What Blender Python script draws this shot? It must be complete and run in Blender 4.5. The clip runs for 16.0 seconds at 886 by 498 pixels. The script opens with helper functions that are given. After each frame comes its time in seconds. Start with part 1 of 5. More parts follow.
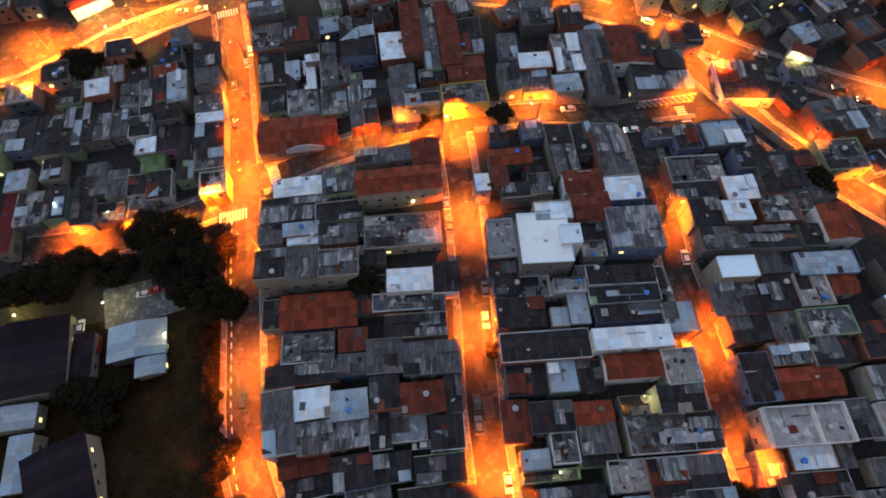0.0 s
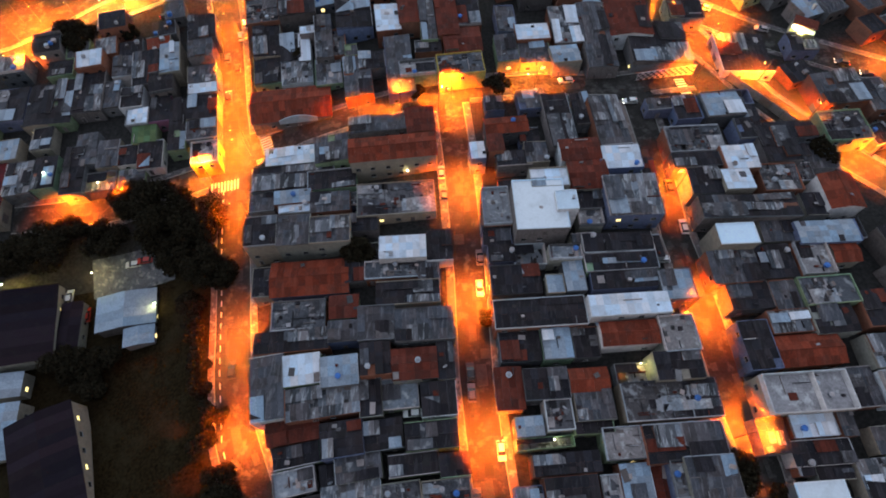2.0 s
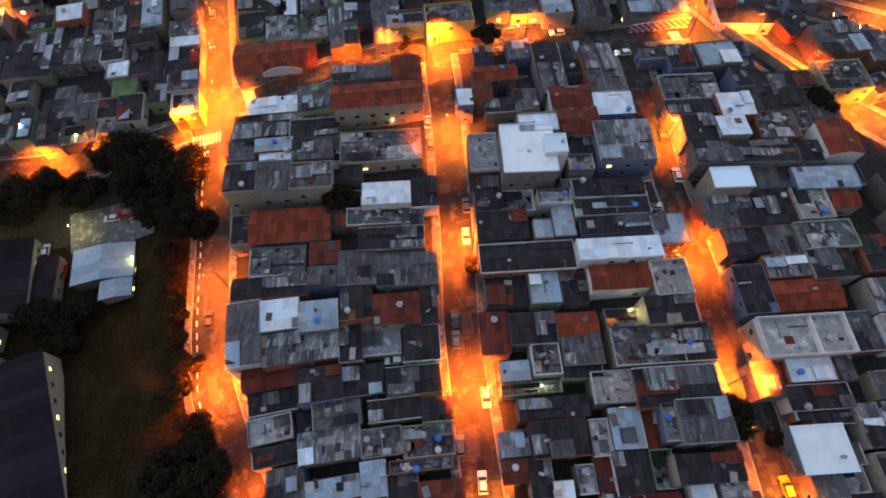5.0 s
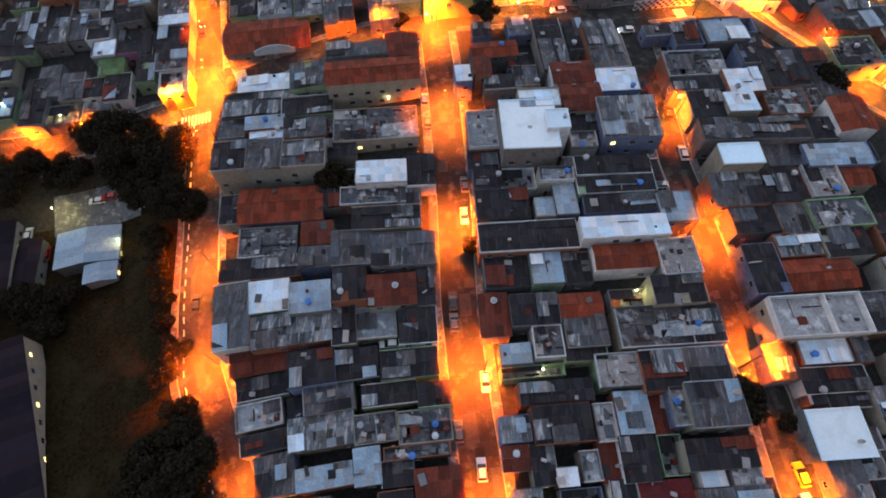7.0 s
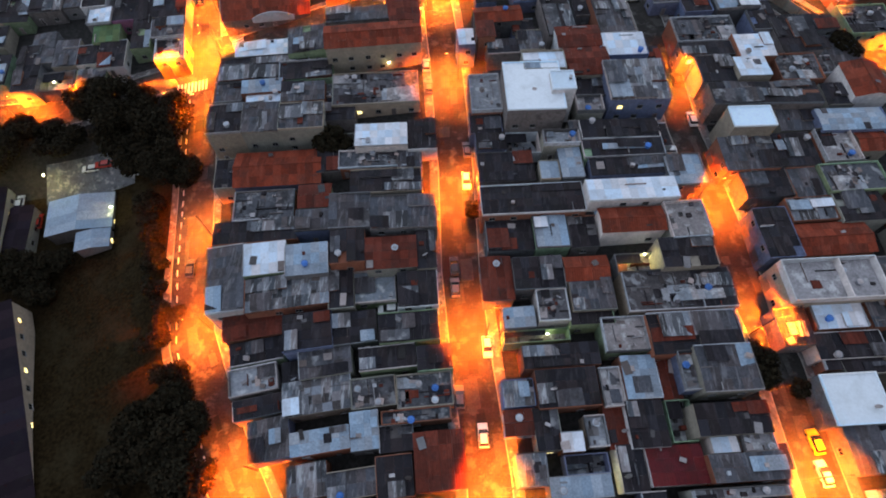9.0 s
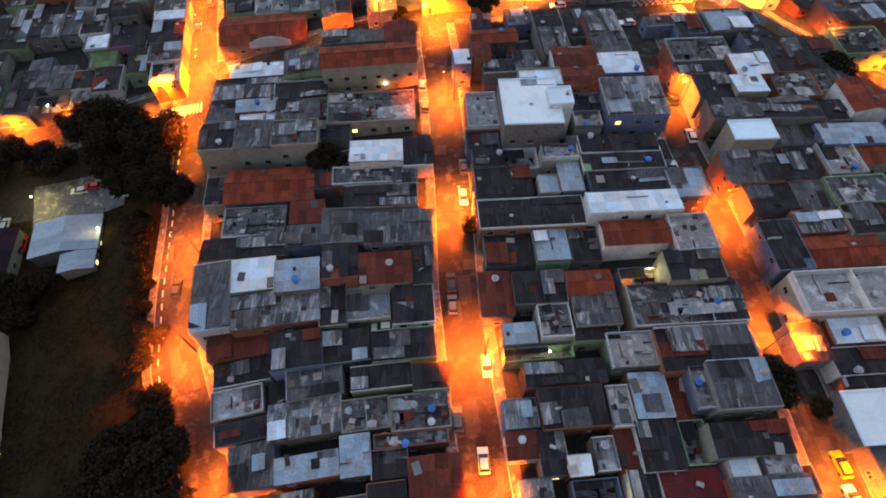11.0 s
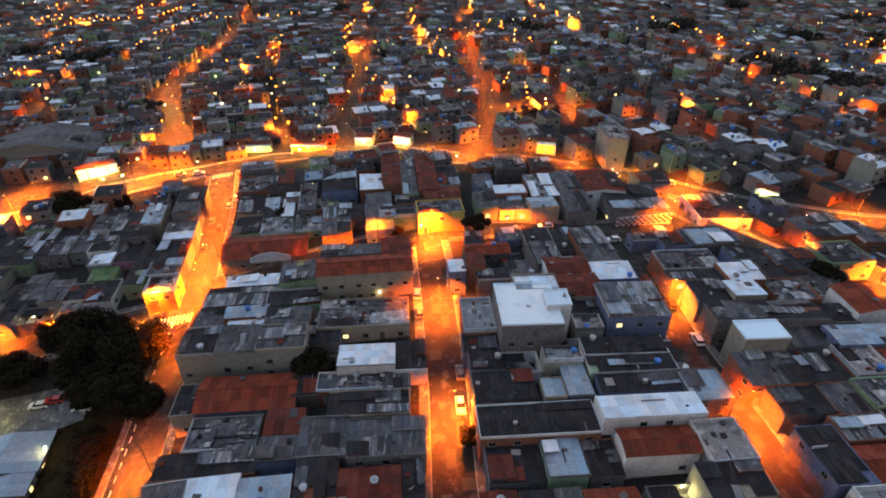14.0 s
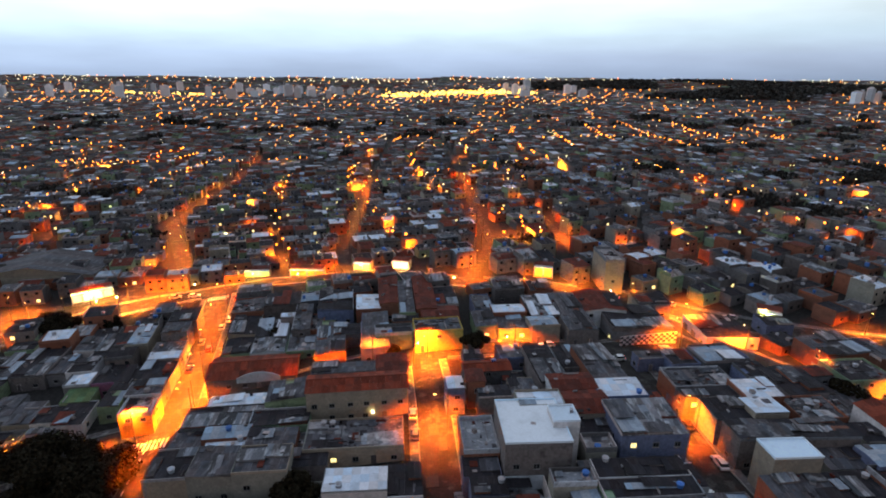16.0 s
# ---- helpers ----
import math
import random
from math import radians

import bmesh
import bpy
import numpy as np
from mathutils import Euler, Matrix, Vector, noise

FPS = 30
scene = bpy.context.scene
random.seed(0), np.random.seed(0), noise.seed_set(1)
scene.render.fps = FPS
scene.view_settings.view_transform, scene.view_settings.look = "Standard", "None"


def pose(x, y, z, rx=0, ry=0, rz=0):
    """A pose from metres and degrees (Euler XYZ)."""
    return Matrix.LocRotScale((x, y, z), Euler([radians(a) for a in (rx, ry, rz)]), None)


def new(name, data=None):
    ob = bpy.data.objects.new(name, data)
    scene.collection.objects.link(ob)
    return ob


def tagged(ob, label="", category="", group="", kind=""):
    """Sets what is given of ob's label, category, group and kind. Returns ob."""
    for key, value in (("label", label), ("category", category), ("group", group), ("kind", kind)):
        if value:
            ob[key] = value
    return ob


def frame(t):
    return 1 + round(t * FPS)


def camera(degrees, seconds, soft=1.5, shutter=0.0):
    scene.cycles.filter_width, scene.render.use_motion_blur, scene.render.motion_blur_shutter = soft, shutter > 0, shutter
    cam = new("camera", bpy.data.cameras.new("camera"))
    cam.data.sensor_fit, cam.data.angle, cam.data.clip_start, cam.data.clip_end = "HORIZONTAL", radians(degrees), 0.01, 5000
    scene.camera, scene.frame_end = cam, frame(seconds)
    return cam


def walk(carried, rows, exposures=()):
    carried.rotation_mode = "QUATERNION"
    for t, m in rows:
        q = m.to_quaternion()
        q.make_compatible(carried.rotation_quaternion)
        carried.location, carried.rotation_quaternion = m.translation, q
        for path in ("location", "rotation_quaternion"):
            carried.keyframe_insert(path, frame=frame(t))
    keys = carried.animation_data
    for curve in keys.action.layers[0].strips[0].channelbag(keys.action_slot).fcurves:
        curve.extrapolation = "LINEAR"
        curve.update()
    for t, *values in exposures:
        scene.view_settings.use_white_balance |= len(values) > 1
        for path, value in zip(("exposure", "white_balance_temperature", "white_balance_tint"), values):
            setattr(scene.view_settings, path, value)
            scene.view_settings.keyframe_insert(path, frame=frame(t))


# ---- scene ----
cam = camera(79.1, 16.0, soft=1.9)
METRES, EYE, TILT, LEAN, TURN = 61.0, 119.0, -62.7, 0.0, 0.0
ROWS = [
    (0.0, 0.0, 0.0, 0.0, 0.0, 0.0, -0.0),
    (0.5, 0.0097, 0.0048, -0.0441, -0.08, 0.02, 0.08),
    (1.0, 0.0179, 0.0158, -0.0732, -0.04, 0.05, -0.02),
    (1.5, 0.0232, 0.0286, -0.1007, 0.09, 0.11, -0.28),
    (2.0, 0.0309, 0.0406, -0.1345, 0.14, 0.12, -0.3),
    (2.5, 0.0404, 0.0498, -0.1729, 0.12, 0.1, -0.31),
    (3.0, 0.0506, 0.0606, -0.205, 0.14, 0.13, -0.33),
    (3.5, 0.0605, 0.072, -0.2399, 0.16, 0.16, -0.37),
    (4.0, 0.0729, 0.0821, -0.2784, 0.21, 0.17, -0.41),
    (6.5, 0.0967, 0.1673, -0.3967, 0.05, 0.24, -0.42),
    (7.0, 0.0949, 0.1888, -0.4123, 0.02, 0.25, -0.37),
    (7.5, 0.0932, 0.2086, -0.433, -0.04, 0.3, -0.31),
    (8.0, 0.0923, 0.225, -0.4587, -0.04, 0.37, -0.34),
    (8.5, 0.0928, 0.2372, -0.4948, 0.06, 0.38, -0.63),
    (9.0, 0.0955, 0.245, -0.5369, 0.12, 0.37, -0.72),
    (11.5, 0.1003, 0.3368, -0.6406, -0.17, 8.49, -0.36),
    (12.0, 0.1002, 0.3598, -0.6525, -0.22, 12.71, -0.27),
    (12.5, 0.1003, 0.383, -0.6647, -0.27, 17.06, -0.21),
    (13.0, 0.1026, 0.4058, -0.6763, -0.3, 21.39, -0.18),
    (13.5, 0.1035, 0.4302, -0.689, -0.37, 25.77, -0.14),
    (14.0, 0.1046, 0.4523, -0.6998, -0.42, 30.08, -0.1),
    (14.5, 0.1073, 0.4762, -0.7114, -0.46, 34.27, -0.07),
    (15.0, 0.1055, 0.5006, -0.7245, -0.55, 38.05, -0.03),
    (15.5, 0.1049, 0.5243, -0.7378, -0.6, 41.54, 0.0),
    (16.0, 0.1053, 0.549, -0.7522, -0.63, 44.87, 0.03),
]
walk(cam, [(t, pose(0, 0, EYE, TILT, LEAN, TURN) @ pose(METRES * x, METRES * y, METRES * z, 90 + pitch, roll, yaw)) for t, x, y, z, yaw, pitch, roll in ROWS],
     exposures=[(0.0, 0.08), (4.0, 0.2), (9.0, 0.35), (12.5, 0.24), (14.0, 0.16), (15.0, 0.0), (16.0, -0.17)])

# ---- world and light: overcast dusk, the sky is the only daylight ----
def make_world():
    w = bpy.data.worlds.new("dusk_sky")
    scene.world = w
    w.use_nodes = True
    nt = w.node_tree
    nt.nodes.clear()
    N, K = nt.nodes.new, nt.links.new
    out, bg = N("ShaderNodeOutputWorld"), N("ShaderNodeBackground")
    tc, sep = N("ShaderNodeTexCoord"), N("ShaderNodeSeparateXYZ")
    K(tc.outputs["Generated"], sep.inputs[0])
    ramp = N("ShaderNodeValToRGB")
    el = ramp.color_ramp.elements
    el[0].position, el[0].color = 0.0, (0.36, 0.47, 0.66, 1)
    el[1].position, el[1].color = 1.0, (0.51, 0.60, 0.76, 1)
    for p, c in ((0.035, (0.46, 0.62, 0.86)), (0.07, (0.66, 0.88, 1.08)), (0.12, (0.95, 1.12, 1.22)), (0.30, (0.66, 0.74, 0.88)), (0.6, (0.54, 0.63, 0.78))):
        e = el.new(p)
        e.color = (*c, 1)
    K(sep.outputs["Z"], ramp.inputs[0])
    mp, nz = N("ShaderNodeMapping"), N("ShaderNodeTexNoise")
    mp.inputs["Scale"].default_value = (3.0, 3.0, 16.0)
    nz.inputs["Scale"].default_value, nz.inputs["Detail"].default_value = 1.6, 6
    K(tc.outputs["Generated"], mp.inputs[0])
    K(mp.outputs[0], nz.inputs["Vector"])
    mr = N("ShaderNodeMapRange")
    mr.inputs["From Min"].default_value, mr.inputs["From Max"].default_value = 0.3, 0.7
    mr.inputs["To Min"].default_value, mr.inputs["To Max"].default_value = 0.91, 1.10
    K(nz.outputs["Fac"], mr.inputs[0])
    mul = N("ShaderNodeMix")
    mul.data_type, mul.blend_type = "RGBA", "MULTIPLY"
    mul.inputs["Factor"].default_value = 1.0
    side = N("ShaderNodeMapRange")
    side.inputs["From Min"].default_value, side.inputs["From Max"].default_value = -0.9, 0.9
    side.inputs["To Min"].default_value, side.inputs["To Max"].default_value = 0.34, 1.0
    K(sep.outputs["Y"], side.inputs[0])
    dim = N("ShaderNodeMath")
    dim.operation = "MULTIPLY"
    east = N("ShaderNodeMapRange")
    east.inputs["From Min"].default_value, east.inputs["From Max"].default_value = -0.8, 0.8
    east.inputs["To Min"].default_value, east.inputs["To Max"].default_value = 1.36, 0.86
    K(sep.outputs["X"], east.inputs[0])
    lean = N("ShaderNodeMath")
    lean.operation = "MULTIPLY"
    K(side.outputs[0], lean.inputs[0])
    K(east.outputs[0], lean.inputs[1])
    K(lean.outputs[0], dim.inputs[0])
    K(mr.outputs[0], dim.inputs[1])
    K(ramp.outputs[0], mul.inputs["A"])
    K(dim.outputs[0], mul.inputs["B"])
    sky = N("ShaderNodeTexSky")
    sky.sky_type, sky.sun_disc = "NISHITA", False
    sky.sun_elevation, sky.sun_rotation = radians(1.0), radians(200)
    bg2, add = N("ShaderNodeBackground"), N("ShaderNodeAddShader")
    bg2.inputs["Strength"].default_value = 0.05
    bg.inputs["Strength"].default_value = SKY
    K(sky.outputs[0], bg2.inputs[0])
    K(mul.outputs["Result"], bg.inputs[0])
    K(bg.outputs[0], add.inputs[0])
    K(bg2.outputs[0], add.inputs[1])
    K(add.outputs[0], out.inputs[0])


SKY = 1.05
LAMP = 165000.0
SODIUM = (1.0, 0.126, 0.003)
make_world()


# ---- the lie of the land ----
# rises and hollows on a 30 m grid, south to north and west to east
SWELL_X = np.arange(-110, 131, 30.0)
SWELL_Y = np.arange(-15, 166, 30.0)
SWELL = np.array([
    (-0.3, -0.2, -0.8, -1.2, -0.4, -1.3, -0.6, -0.5, -0),
    (-2, -1.7, -0, 0.3, -0.7, -0.4, -1.1, -0.7, -0),
    (-1.9, -4.3, 1.3, 2.8, -0.7, 2, -0.1, 0.8, -0.7),
    (0.6, 0.3, 0.2, 1.7, 2, 1.7, -0.9, -0.7, -1.5),
    (0.5, 0, -0.2, 2.7, 1.6, -0.2, 0.5, -1.9, -2.7),
    (0.1, 0.1, 0.1, 0.7, 1.1, 0.3, -2.3, -3.4, -1.6),
    (1.8, 0.8, 2.3, 4, 0.7, -0.1, -1.3, -0.5, -0.1),
])


def terrain(x, y):
    u = x - 8
    z = -6.6 + (10 * math.tanh(u / 80) if u < 0 else 5 * math.tanh(u / 75))
    z -= 6 * math.exp(-((x + 100) ** 2 + (y - 30) ** 2) / 45 ** 2)
    if -200 < x < 210 and -100 < y < 260:
        z += float(np.sum(SWELL * np.outer(np.exp(-((y - SWELL_Y) / 24) ** 2), np.exp(-((x - SWELL_X) / 24) ** 2))))
    far = min(1.0, max(0.0, (y - 190) / 500))
    if far > 0:
        z += far * (5 * math.sin(x / 170 + 1.3) * math.sin(y / 210) - 3)
        z += 40 * math.exp(-((x - 1500) / 900) ** 2 - ((y - 3000) / 420) ** 2)
        z += 30 * math.exp(-((x - 1050) / 420) ** 2 - ((y - 1750) / 150) ** 2)
        k = min(1.0, max(0.0, (y - 2500) / 1900))
        z += 62 * k * k * (3 - 2 * k)
    return z


# ---- materials ----
MATS = {}


def material(name, colour, rough=0.8, metal=0.0, vary=0.25, tones=0.0, stain=0.0, grain=6.0, bump=0.15, ribs=0.0, rib_axis="X", stain_colour=(0.03, 0.028, 0.026), stain_scale=0.35, spec=0.15, light=0.0):
    """Weathered surface: grain and broad stains in metres, tone by piece, ribs as fine relief."""
    m = bpy.data.materials.new(name)
    MATS[name] = m
    m.use_nodes = True
    nt = m.node_tree
    b = nt.nodes["Principled BSDF"]
    N, K = nt.nodes.new, nt.links.new
    tc = N("ShaderNodeTexCoord")
    geo = N("ShaderNodeNewGeometry")
    inf = N("ShaderNodeObjectInfo")
    src = geo.outputs["Position"]
    fine, broad = N("ShaderNodeTexNoise"), N("ShaderNodeTexNoise")
    fine.inputs["Scale"].default_value, fine.inputs["Detail"].default_value = grain, 5
    broad.inputs["Scale"].default_value, broad.inputs["Detail"].default_value = stain_scale, 7
    broad.inputs["Roughness"].default_value = 0.68
    K(src, fine.inputs["Vector"])
    K(src, broad.inputs["Vector"])
    mr = N("ShaderNodeMapRange")
    mr.inputs["From Min"].default_value, mr.inputs["From Max"].default_value = 0.25, 0.75
    mr.inputs["To Min"].default_value, mr.inputs["To Max"].default_value = 1 - vary, 1 + vary
    K(fine.outputs["Fac"], mr.inputs[0])
    tone = N("ShaderNodeMath")
    tone.operation = "ADD"
    K(geo.outputs["Random Per Island"], tone.inputs[0])
    K(inf.outputs["Random"], tone.inputs[1])
    fr = N("ShaderNodeMath")
    fr.operation = "FRACT"
    K(tone.outputs[0], fr.inputs[0])
    tr = N("ShaderNodeMapRange")
    tr.inputs["To Min"].default_value, tr.inputs["To Max"].default_value = 1 - tones, 1 + tones * 1.4
    K(fr.outputs[0], tr.inputs[0])
    mu = N("ShaderNodeMath")
    mu.operation = "MULTIPLY"
    K(mr.outputs[0], mu.inputs[0])
    K(tr.outputs[0], mu.inputs[1])
    sc = N("ShaderNodeVectorMath")
    sc.operation = "SCALE"
    sc.inputs[0].default_value = colour
    K(mu.outputs[0], sc.inputs["Scale"])
    if tones:
        odd = N("ShaderNodeMath")
        odd.operation = "MULTIPLY"
        odd.inputs[1].default_value = 7.31
        K(tone.outputs[0], odd.inputs[0])
        hue = N("ShaderNodeMath")
        hue.operation = "FRACT"
        K(odd.outputs[0], hue.inputs[0])
        tint = N("ShaderNodeMix")
        tint.data_type = "RGBA"
        r, g, u = colour
        tint.inputs["A"].default_value = (r * 0.90, g * 0.99, u * 1.12, 1)
        tint.inputs["B"].default_value = (r * 1.14, g * 0.96, u * 0.92, 1)
        K(hue.outputs[0], tint.inputs["Factor"])
        K(tint.outputs["Result"], sc.inputs[0])
    st = N("ShaderNodeMapRange")
    st.inputs["From Min"].default_value, st.inputs["From Max"].default_value = 0.5, 0.68
    st.inputs["To Min"].default_value, st.inputs["To Max"].default_value = 0.0, stain
    K(broad.outputs["Fac"], st.inputs[0])
    mix = N("ShaderNodeMix")
    mix.data_type = "RGBA"
    mix.inputs["B"].default_value = (*stain_colour, 1)
    K(st.outputs[0], mix.inputs["Factor"])
    K(sc.outputs[0], mix.inputs["A"])
    bleach = N("ShaderNodeTexNoise")
    bleach.inputs["Scale"].default_value, bleach.inputs["Detail"].default_value, bleach.inputs["Roughness"].default_value = stain_scale * 1.3, 7, 0.64
    off = N("ShaderNodeVectorMath")
    off.inputs[1].default_value = (31.7, 12.3, 5.1)
    K(src, off.inputs[0])
    streak = N("ShaderNodeMapping")
    streak.inputs["Scale"].default_value = (3.2, 0.55, 1.0) if ribs else (1.0, 1.0, 1.0)
    K(off.outputs[0], streak.inputs["Vector"])
    K(streak.outputs[0], bleach.inputs["Vector"])
    lm = N("ShaderNodeMapRange")
    lm.inputs["From Min"].default_value, lm.inputs["From Max"].default_value = 0.53, 0.63
    lm.inputs["To Min"].default_value, lm.inputs["To Max"].default_value = 0.0, light
    K(bleach.outputs["Fac"], lm.inputs[0])
    pale = N("ShaderNodeMix")
    pale.data_type = "RGBA"
    pale.inputs["B"].default_value = tuple(min(0.85, c * 3.4 + 0.03) for c in colour) + (1,)
    K(lm.outputs[0], pale.inputs["Factor"])
    K(mix.outputs["Result"], pale.inputs["A"])
    K(pale.outputs["Result"], b.inputs["Base Color"])
    b.inputs["Roughness"].default_value, b.inputs["Metallic"].default_value = rough, metal
    b.inputs["Specular IOR Level"].default_value = spec
    bp = N("ShaderNodeBump")
    bp.inputs["Strength"].default_value, bp.inputs["Distance"].default_value = bump, 0.03
    if ribs:
        wv = N("ShaderNodeTexWave")
        wv.bands_direction = rib_axis
        wv.inputs["Scale"].default_value = 0.314 / ribs
        wv.inputs["Distortion"].default_value = 0.3
        K(tc.outputs["Object"], wv.inputs["Vector"])
        ad = N("ShaderNodeMath")
        ad.operation = "ADD"
        K(wv.outputs["Fac"], ad.inputs[0])
        K(fine.outputs["Fac"], ad.inputs[1])
        K(ad.outputs[0], bp.inputs["Height"])
    else:
        K(fine.outputs["Fac"], bp.inputs["Height"])
    K(bp.outputs[0], b.inputs["Normal"])
    return m


def glow(name, colour, strength):
    m = bpy.data.materials.new(name)
    MATS[name] = m
    m.use_nodes = True
    b = m.node_tree.nodes["Principled BSDF"]
    b.inputs["Base Color"].default_value = (*colour, 1)
    b.inputs["Emission Color"].default_value = (*colour, 1)
    b.inputs["Emission Strength"].default_value = strength
    return m


material("asphalt", (0.030, 0.027, 0.025), 0.85, vary=0.35, stain=0.8, grain=3, stain_scale=0.3, stain_colour=(0.060, 0.054, 0.05), light=0.5)
material("pavement", (0.13, 0.12, 0.115), 0.9, stain=0.75, light=0.5, grain=5, stain_scale=0.5, tones=0.25)
material("kerb", (0.30, 0.29, 0.27), 0.9, stain=0.4)
material("paint_white", (0.75, 0.74, 0.70), 0.7, stain=0.35, stain_colour=(0.2, 0.19, 0.18), stain_scale=1.2)
material("earth", (0.03, 0.028, 0.027), 0.95, vary=0.5, stain=0.7, grain=1.2, stain_scale=0.12)
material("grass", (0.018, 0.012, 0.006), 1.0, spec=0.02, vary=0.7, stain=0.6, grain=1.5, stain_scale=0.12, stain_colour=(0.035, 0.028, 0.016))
material("sheet_grey", (0.076, 0.074, 0.080), 0.75, tones=0.26, stain=0.7, grain=3, ribs=0.18, bump=0.5, light=0.35)
material("sheet_dark", (0.024, 0.021, 0.024), 0.8, tones=0.30, stain=0.5, grain=3, ribs=0.18, bump=0.5, light=0.22)
material("sheet_blue", (0.27, 0.34, 0.40), 0.55, tones=0.18, stain=0.35, grain=3, ribs=0.2, bump=0.4, stain_colour=(0.10, 0.11, 0.12))
material("sheet_white", (0.63, 0.71, 0.77), 0.6, vary=0.12, tones=0.12, stain=0.35, grain=3, ribs=0.2, bump=0.3, stain_colour=(0.22, 0.22, 0.22))
material("sheet_mixed", (0.13, 0.133, 0.14), 0.7, tones=0.68, stain=0.5, grain=3, ribs=0.18, bump=0.5, light=0.75)
material("sheet_green", (0.10, 0.16, 0.07), 0.8, tones=0.2, stain=0.5, grain=3, ribs=0.18, bump=0.4)
material("rust_red", (0.11, 0.027, 0.017), 0.85, tones=0.25, stain=0.5, grain=2, ribs=0.22, bump=0.6, light=0.12)
material("dark_red", (0.11, 0.016, 0.018), 0.8, tones=0.15, stain=0.4, grain=2, ribs=0.22, bump=0.4)
material("tile_red", (0.17, 0.036, 0.018), 0.85, tones=0.30, stain=0.45, grain=2.5, ribs=0.24, bump=0.9, light=0.12)
material("slab_stained", (0.086, 0.086, 0.090), 0.9, tones=0.25, stain=0.9, grain=2, stain_scale=0.30, stain_colour=(0.028, 0.028, 0.03), light=0.75)
material("concrete_light", (0.28, 0.285, 0.29), 0.9, tones=0.15, stain=0.55, grain=2, stain_scale=0.4, stain_colour=(0.12, 0.12, 0.12), light=0.45)
material("membrane_white", (0.70, 0.83, 0.89), 0.6, vary=0.06, tones=0.05, stain=0.22, grain=2, stain_scale=0.3, stain_colour=(0.35, 0.36, 0.36))
material("hall_roof", (0.017, 0.012, 0.017), 0.9, spec=0.1, tones=0.3, stain=0.3, ribs=0.2, bump=0.4)
material("coping", (0.26, 0.26, 0.26), 0.9, tones=0.75, stain=0.5, grain=3, stain_scale=0.9)
material("wall_grey", (0.14, 0.137, 0.135), 0.9, tones=0.35, stain=0.55, grain=2, stain_scale=0.6)
material("wall_cream", (0.27, 0.25, 0.20), 0.9, tones=0.2, stain=0.45, grain=2, stain_scale=0.5, stain_colour=(0.12, 0.11, 0.10))
material("wall_white", (0.55, 0.56, 0.55), 0.9, tones=0.15, stain=0.4, grain=2, stain_scale=0.5, stain_colour=(0.2, 0.2, 0.19))
material("wall_brick", (0.22, 0.095, 0.06), 0.95, tones=0.25, stain=0.4, grain=5, stain_scale=0.6)
material("wall_green", (0.22, 0.30, 0.18), 0.9, tones=0.2, stain=0.45, grain=2)
material("wall_blue", (0.14, 0.17, 0.26), 0.9, tones=0.2, stain=0.45, grain=2)
material("wall_purple", (0.20, 0.09, 0.15), 0.9, tones=0.2, stain=0.4, grain=2)
material("wall_yellow", (0.50, 0.38, 0.10), 0.9, tones=0.2, stain=0.35, grain=2)
material("glass_dark", (0.02, 0.022, 0.025), 0.12, vary=0.05, bump=0.0, spec=0.6)
material("metal_grey", (0.28, 0.28, 0.28), 0.5, 0.7, vary=0.1)
material("gate_metal", (0.16, 0.15, 0.15), 0.55, 0.4, tones=0.5, ribs=0.12, bump=0.5)
material("tank_blue", (0.06, 0.16, 0.42), 0.5, tones=0.2)
material("tank_grey", (0.36, 0.37, 0.38), 0.7, tones=0.3, stain=0.3)
material("clutter_mat", (0.22, 0.20, 0.19), 0.8, tones=0.85, stain=0.3)
material("bark", (0.06, 0.045, 0.035), 0.95, vary=0.4, grain=8, bump=0.6)
# leaf of the distant woods, its colour lifted and greyed to stand for haze
material("haze_leaf", (0.042, 0.040, 0.034), 0.95, vary=0.35, tones=0.6, grain=0.2, bump=0.0, spec=0.05)
# concrete darkened so poles read as silhouettes: their shade is in the colour
material("pole_shaded", (0.07, 0.065, 0.06), 0.9, vary=0.2)
material("leaf", (0.017, 0.014, 0.008), 0.95, vary=0.35, tones=0.45, grain=2, bump=0.0, spec=0.05)
material("rubber", (0.02, 0.02, 0.02), 0.9)
for nm, c in (("car_white", (0.75, 0.75, 0.74)), ("car_silver", (0.38, 0.39, 0.40)), ("car_black", (0.03, 0.03, 0.035)), ("car_red", (0.45, 0.03, 0.02)), ("car_yellow", (0.75, 0.55, 0.02)), ("car_grey", (0.12, 0.125, 0.13))):
    material(nm, c, 0.3, 0.1, vary=0.05, bump=0.0, spec=0.5)
glow("lamp_sodium", (1.0, 0.50, 0.12), 40.0)
glow("lamp_cool", (0.85, 1.0, 0.75), 25.0)
glow("pane_warm", (1.0, 0.78, 0.30), 2.2)
glow("pane_green", (0.85, 1.0, 0.40), 2.0)
glow("tail_red", (1.0, 0.03, 0.02), 5.0)
glow("head_white", (1.0, 0.92, 0.70), 9.0)


# ---- mesh helpers ----
def box_into(bm, x0, y0, z0, x1, y1, z1, tilt=None):
    vs = [bm.verts.new((x, y, z)) for z in (z0, z1) for y in (y0, y1) for x in (x0, x1)]
    if tilt:
        for v in vs:
            v.co.z += tilt(v.co.x, v.co.y)
    for f in ((0, 2, 3, 1), (4, 5, 7, 6), (0, 1, 5, 4), (2, 6, 7, 3), (0, 4, 6, 2), (1, 3, 7, 5)):
        bm.faces.new([vs[i] for i in f])


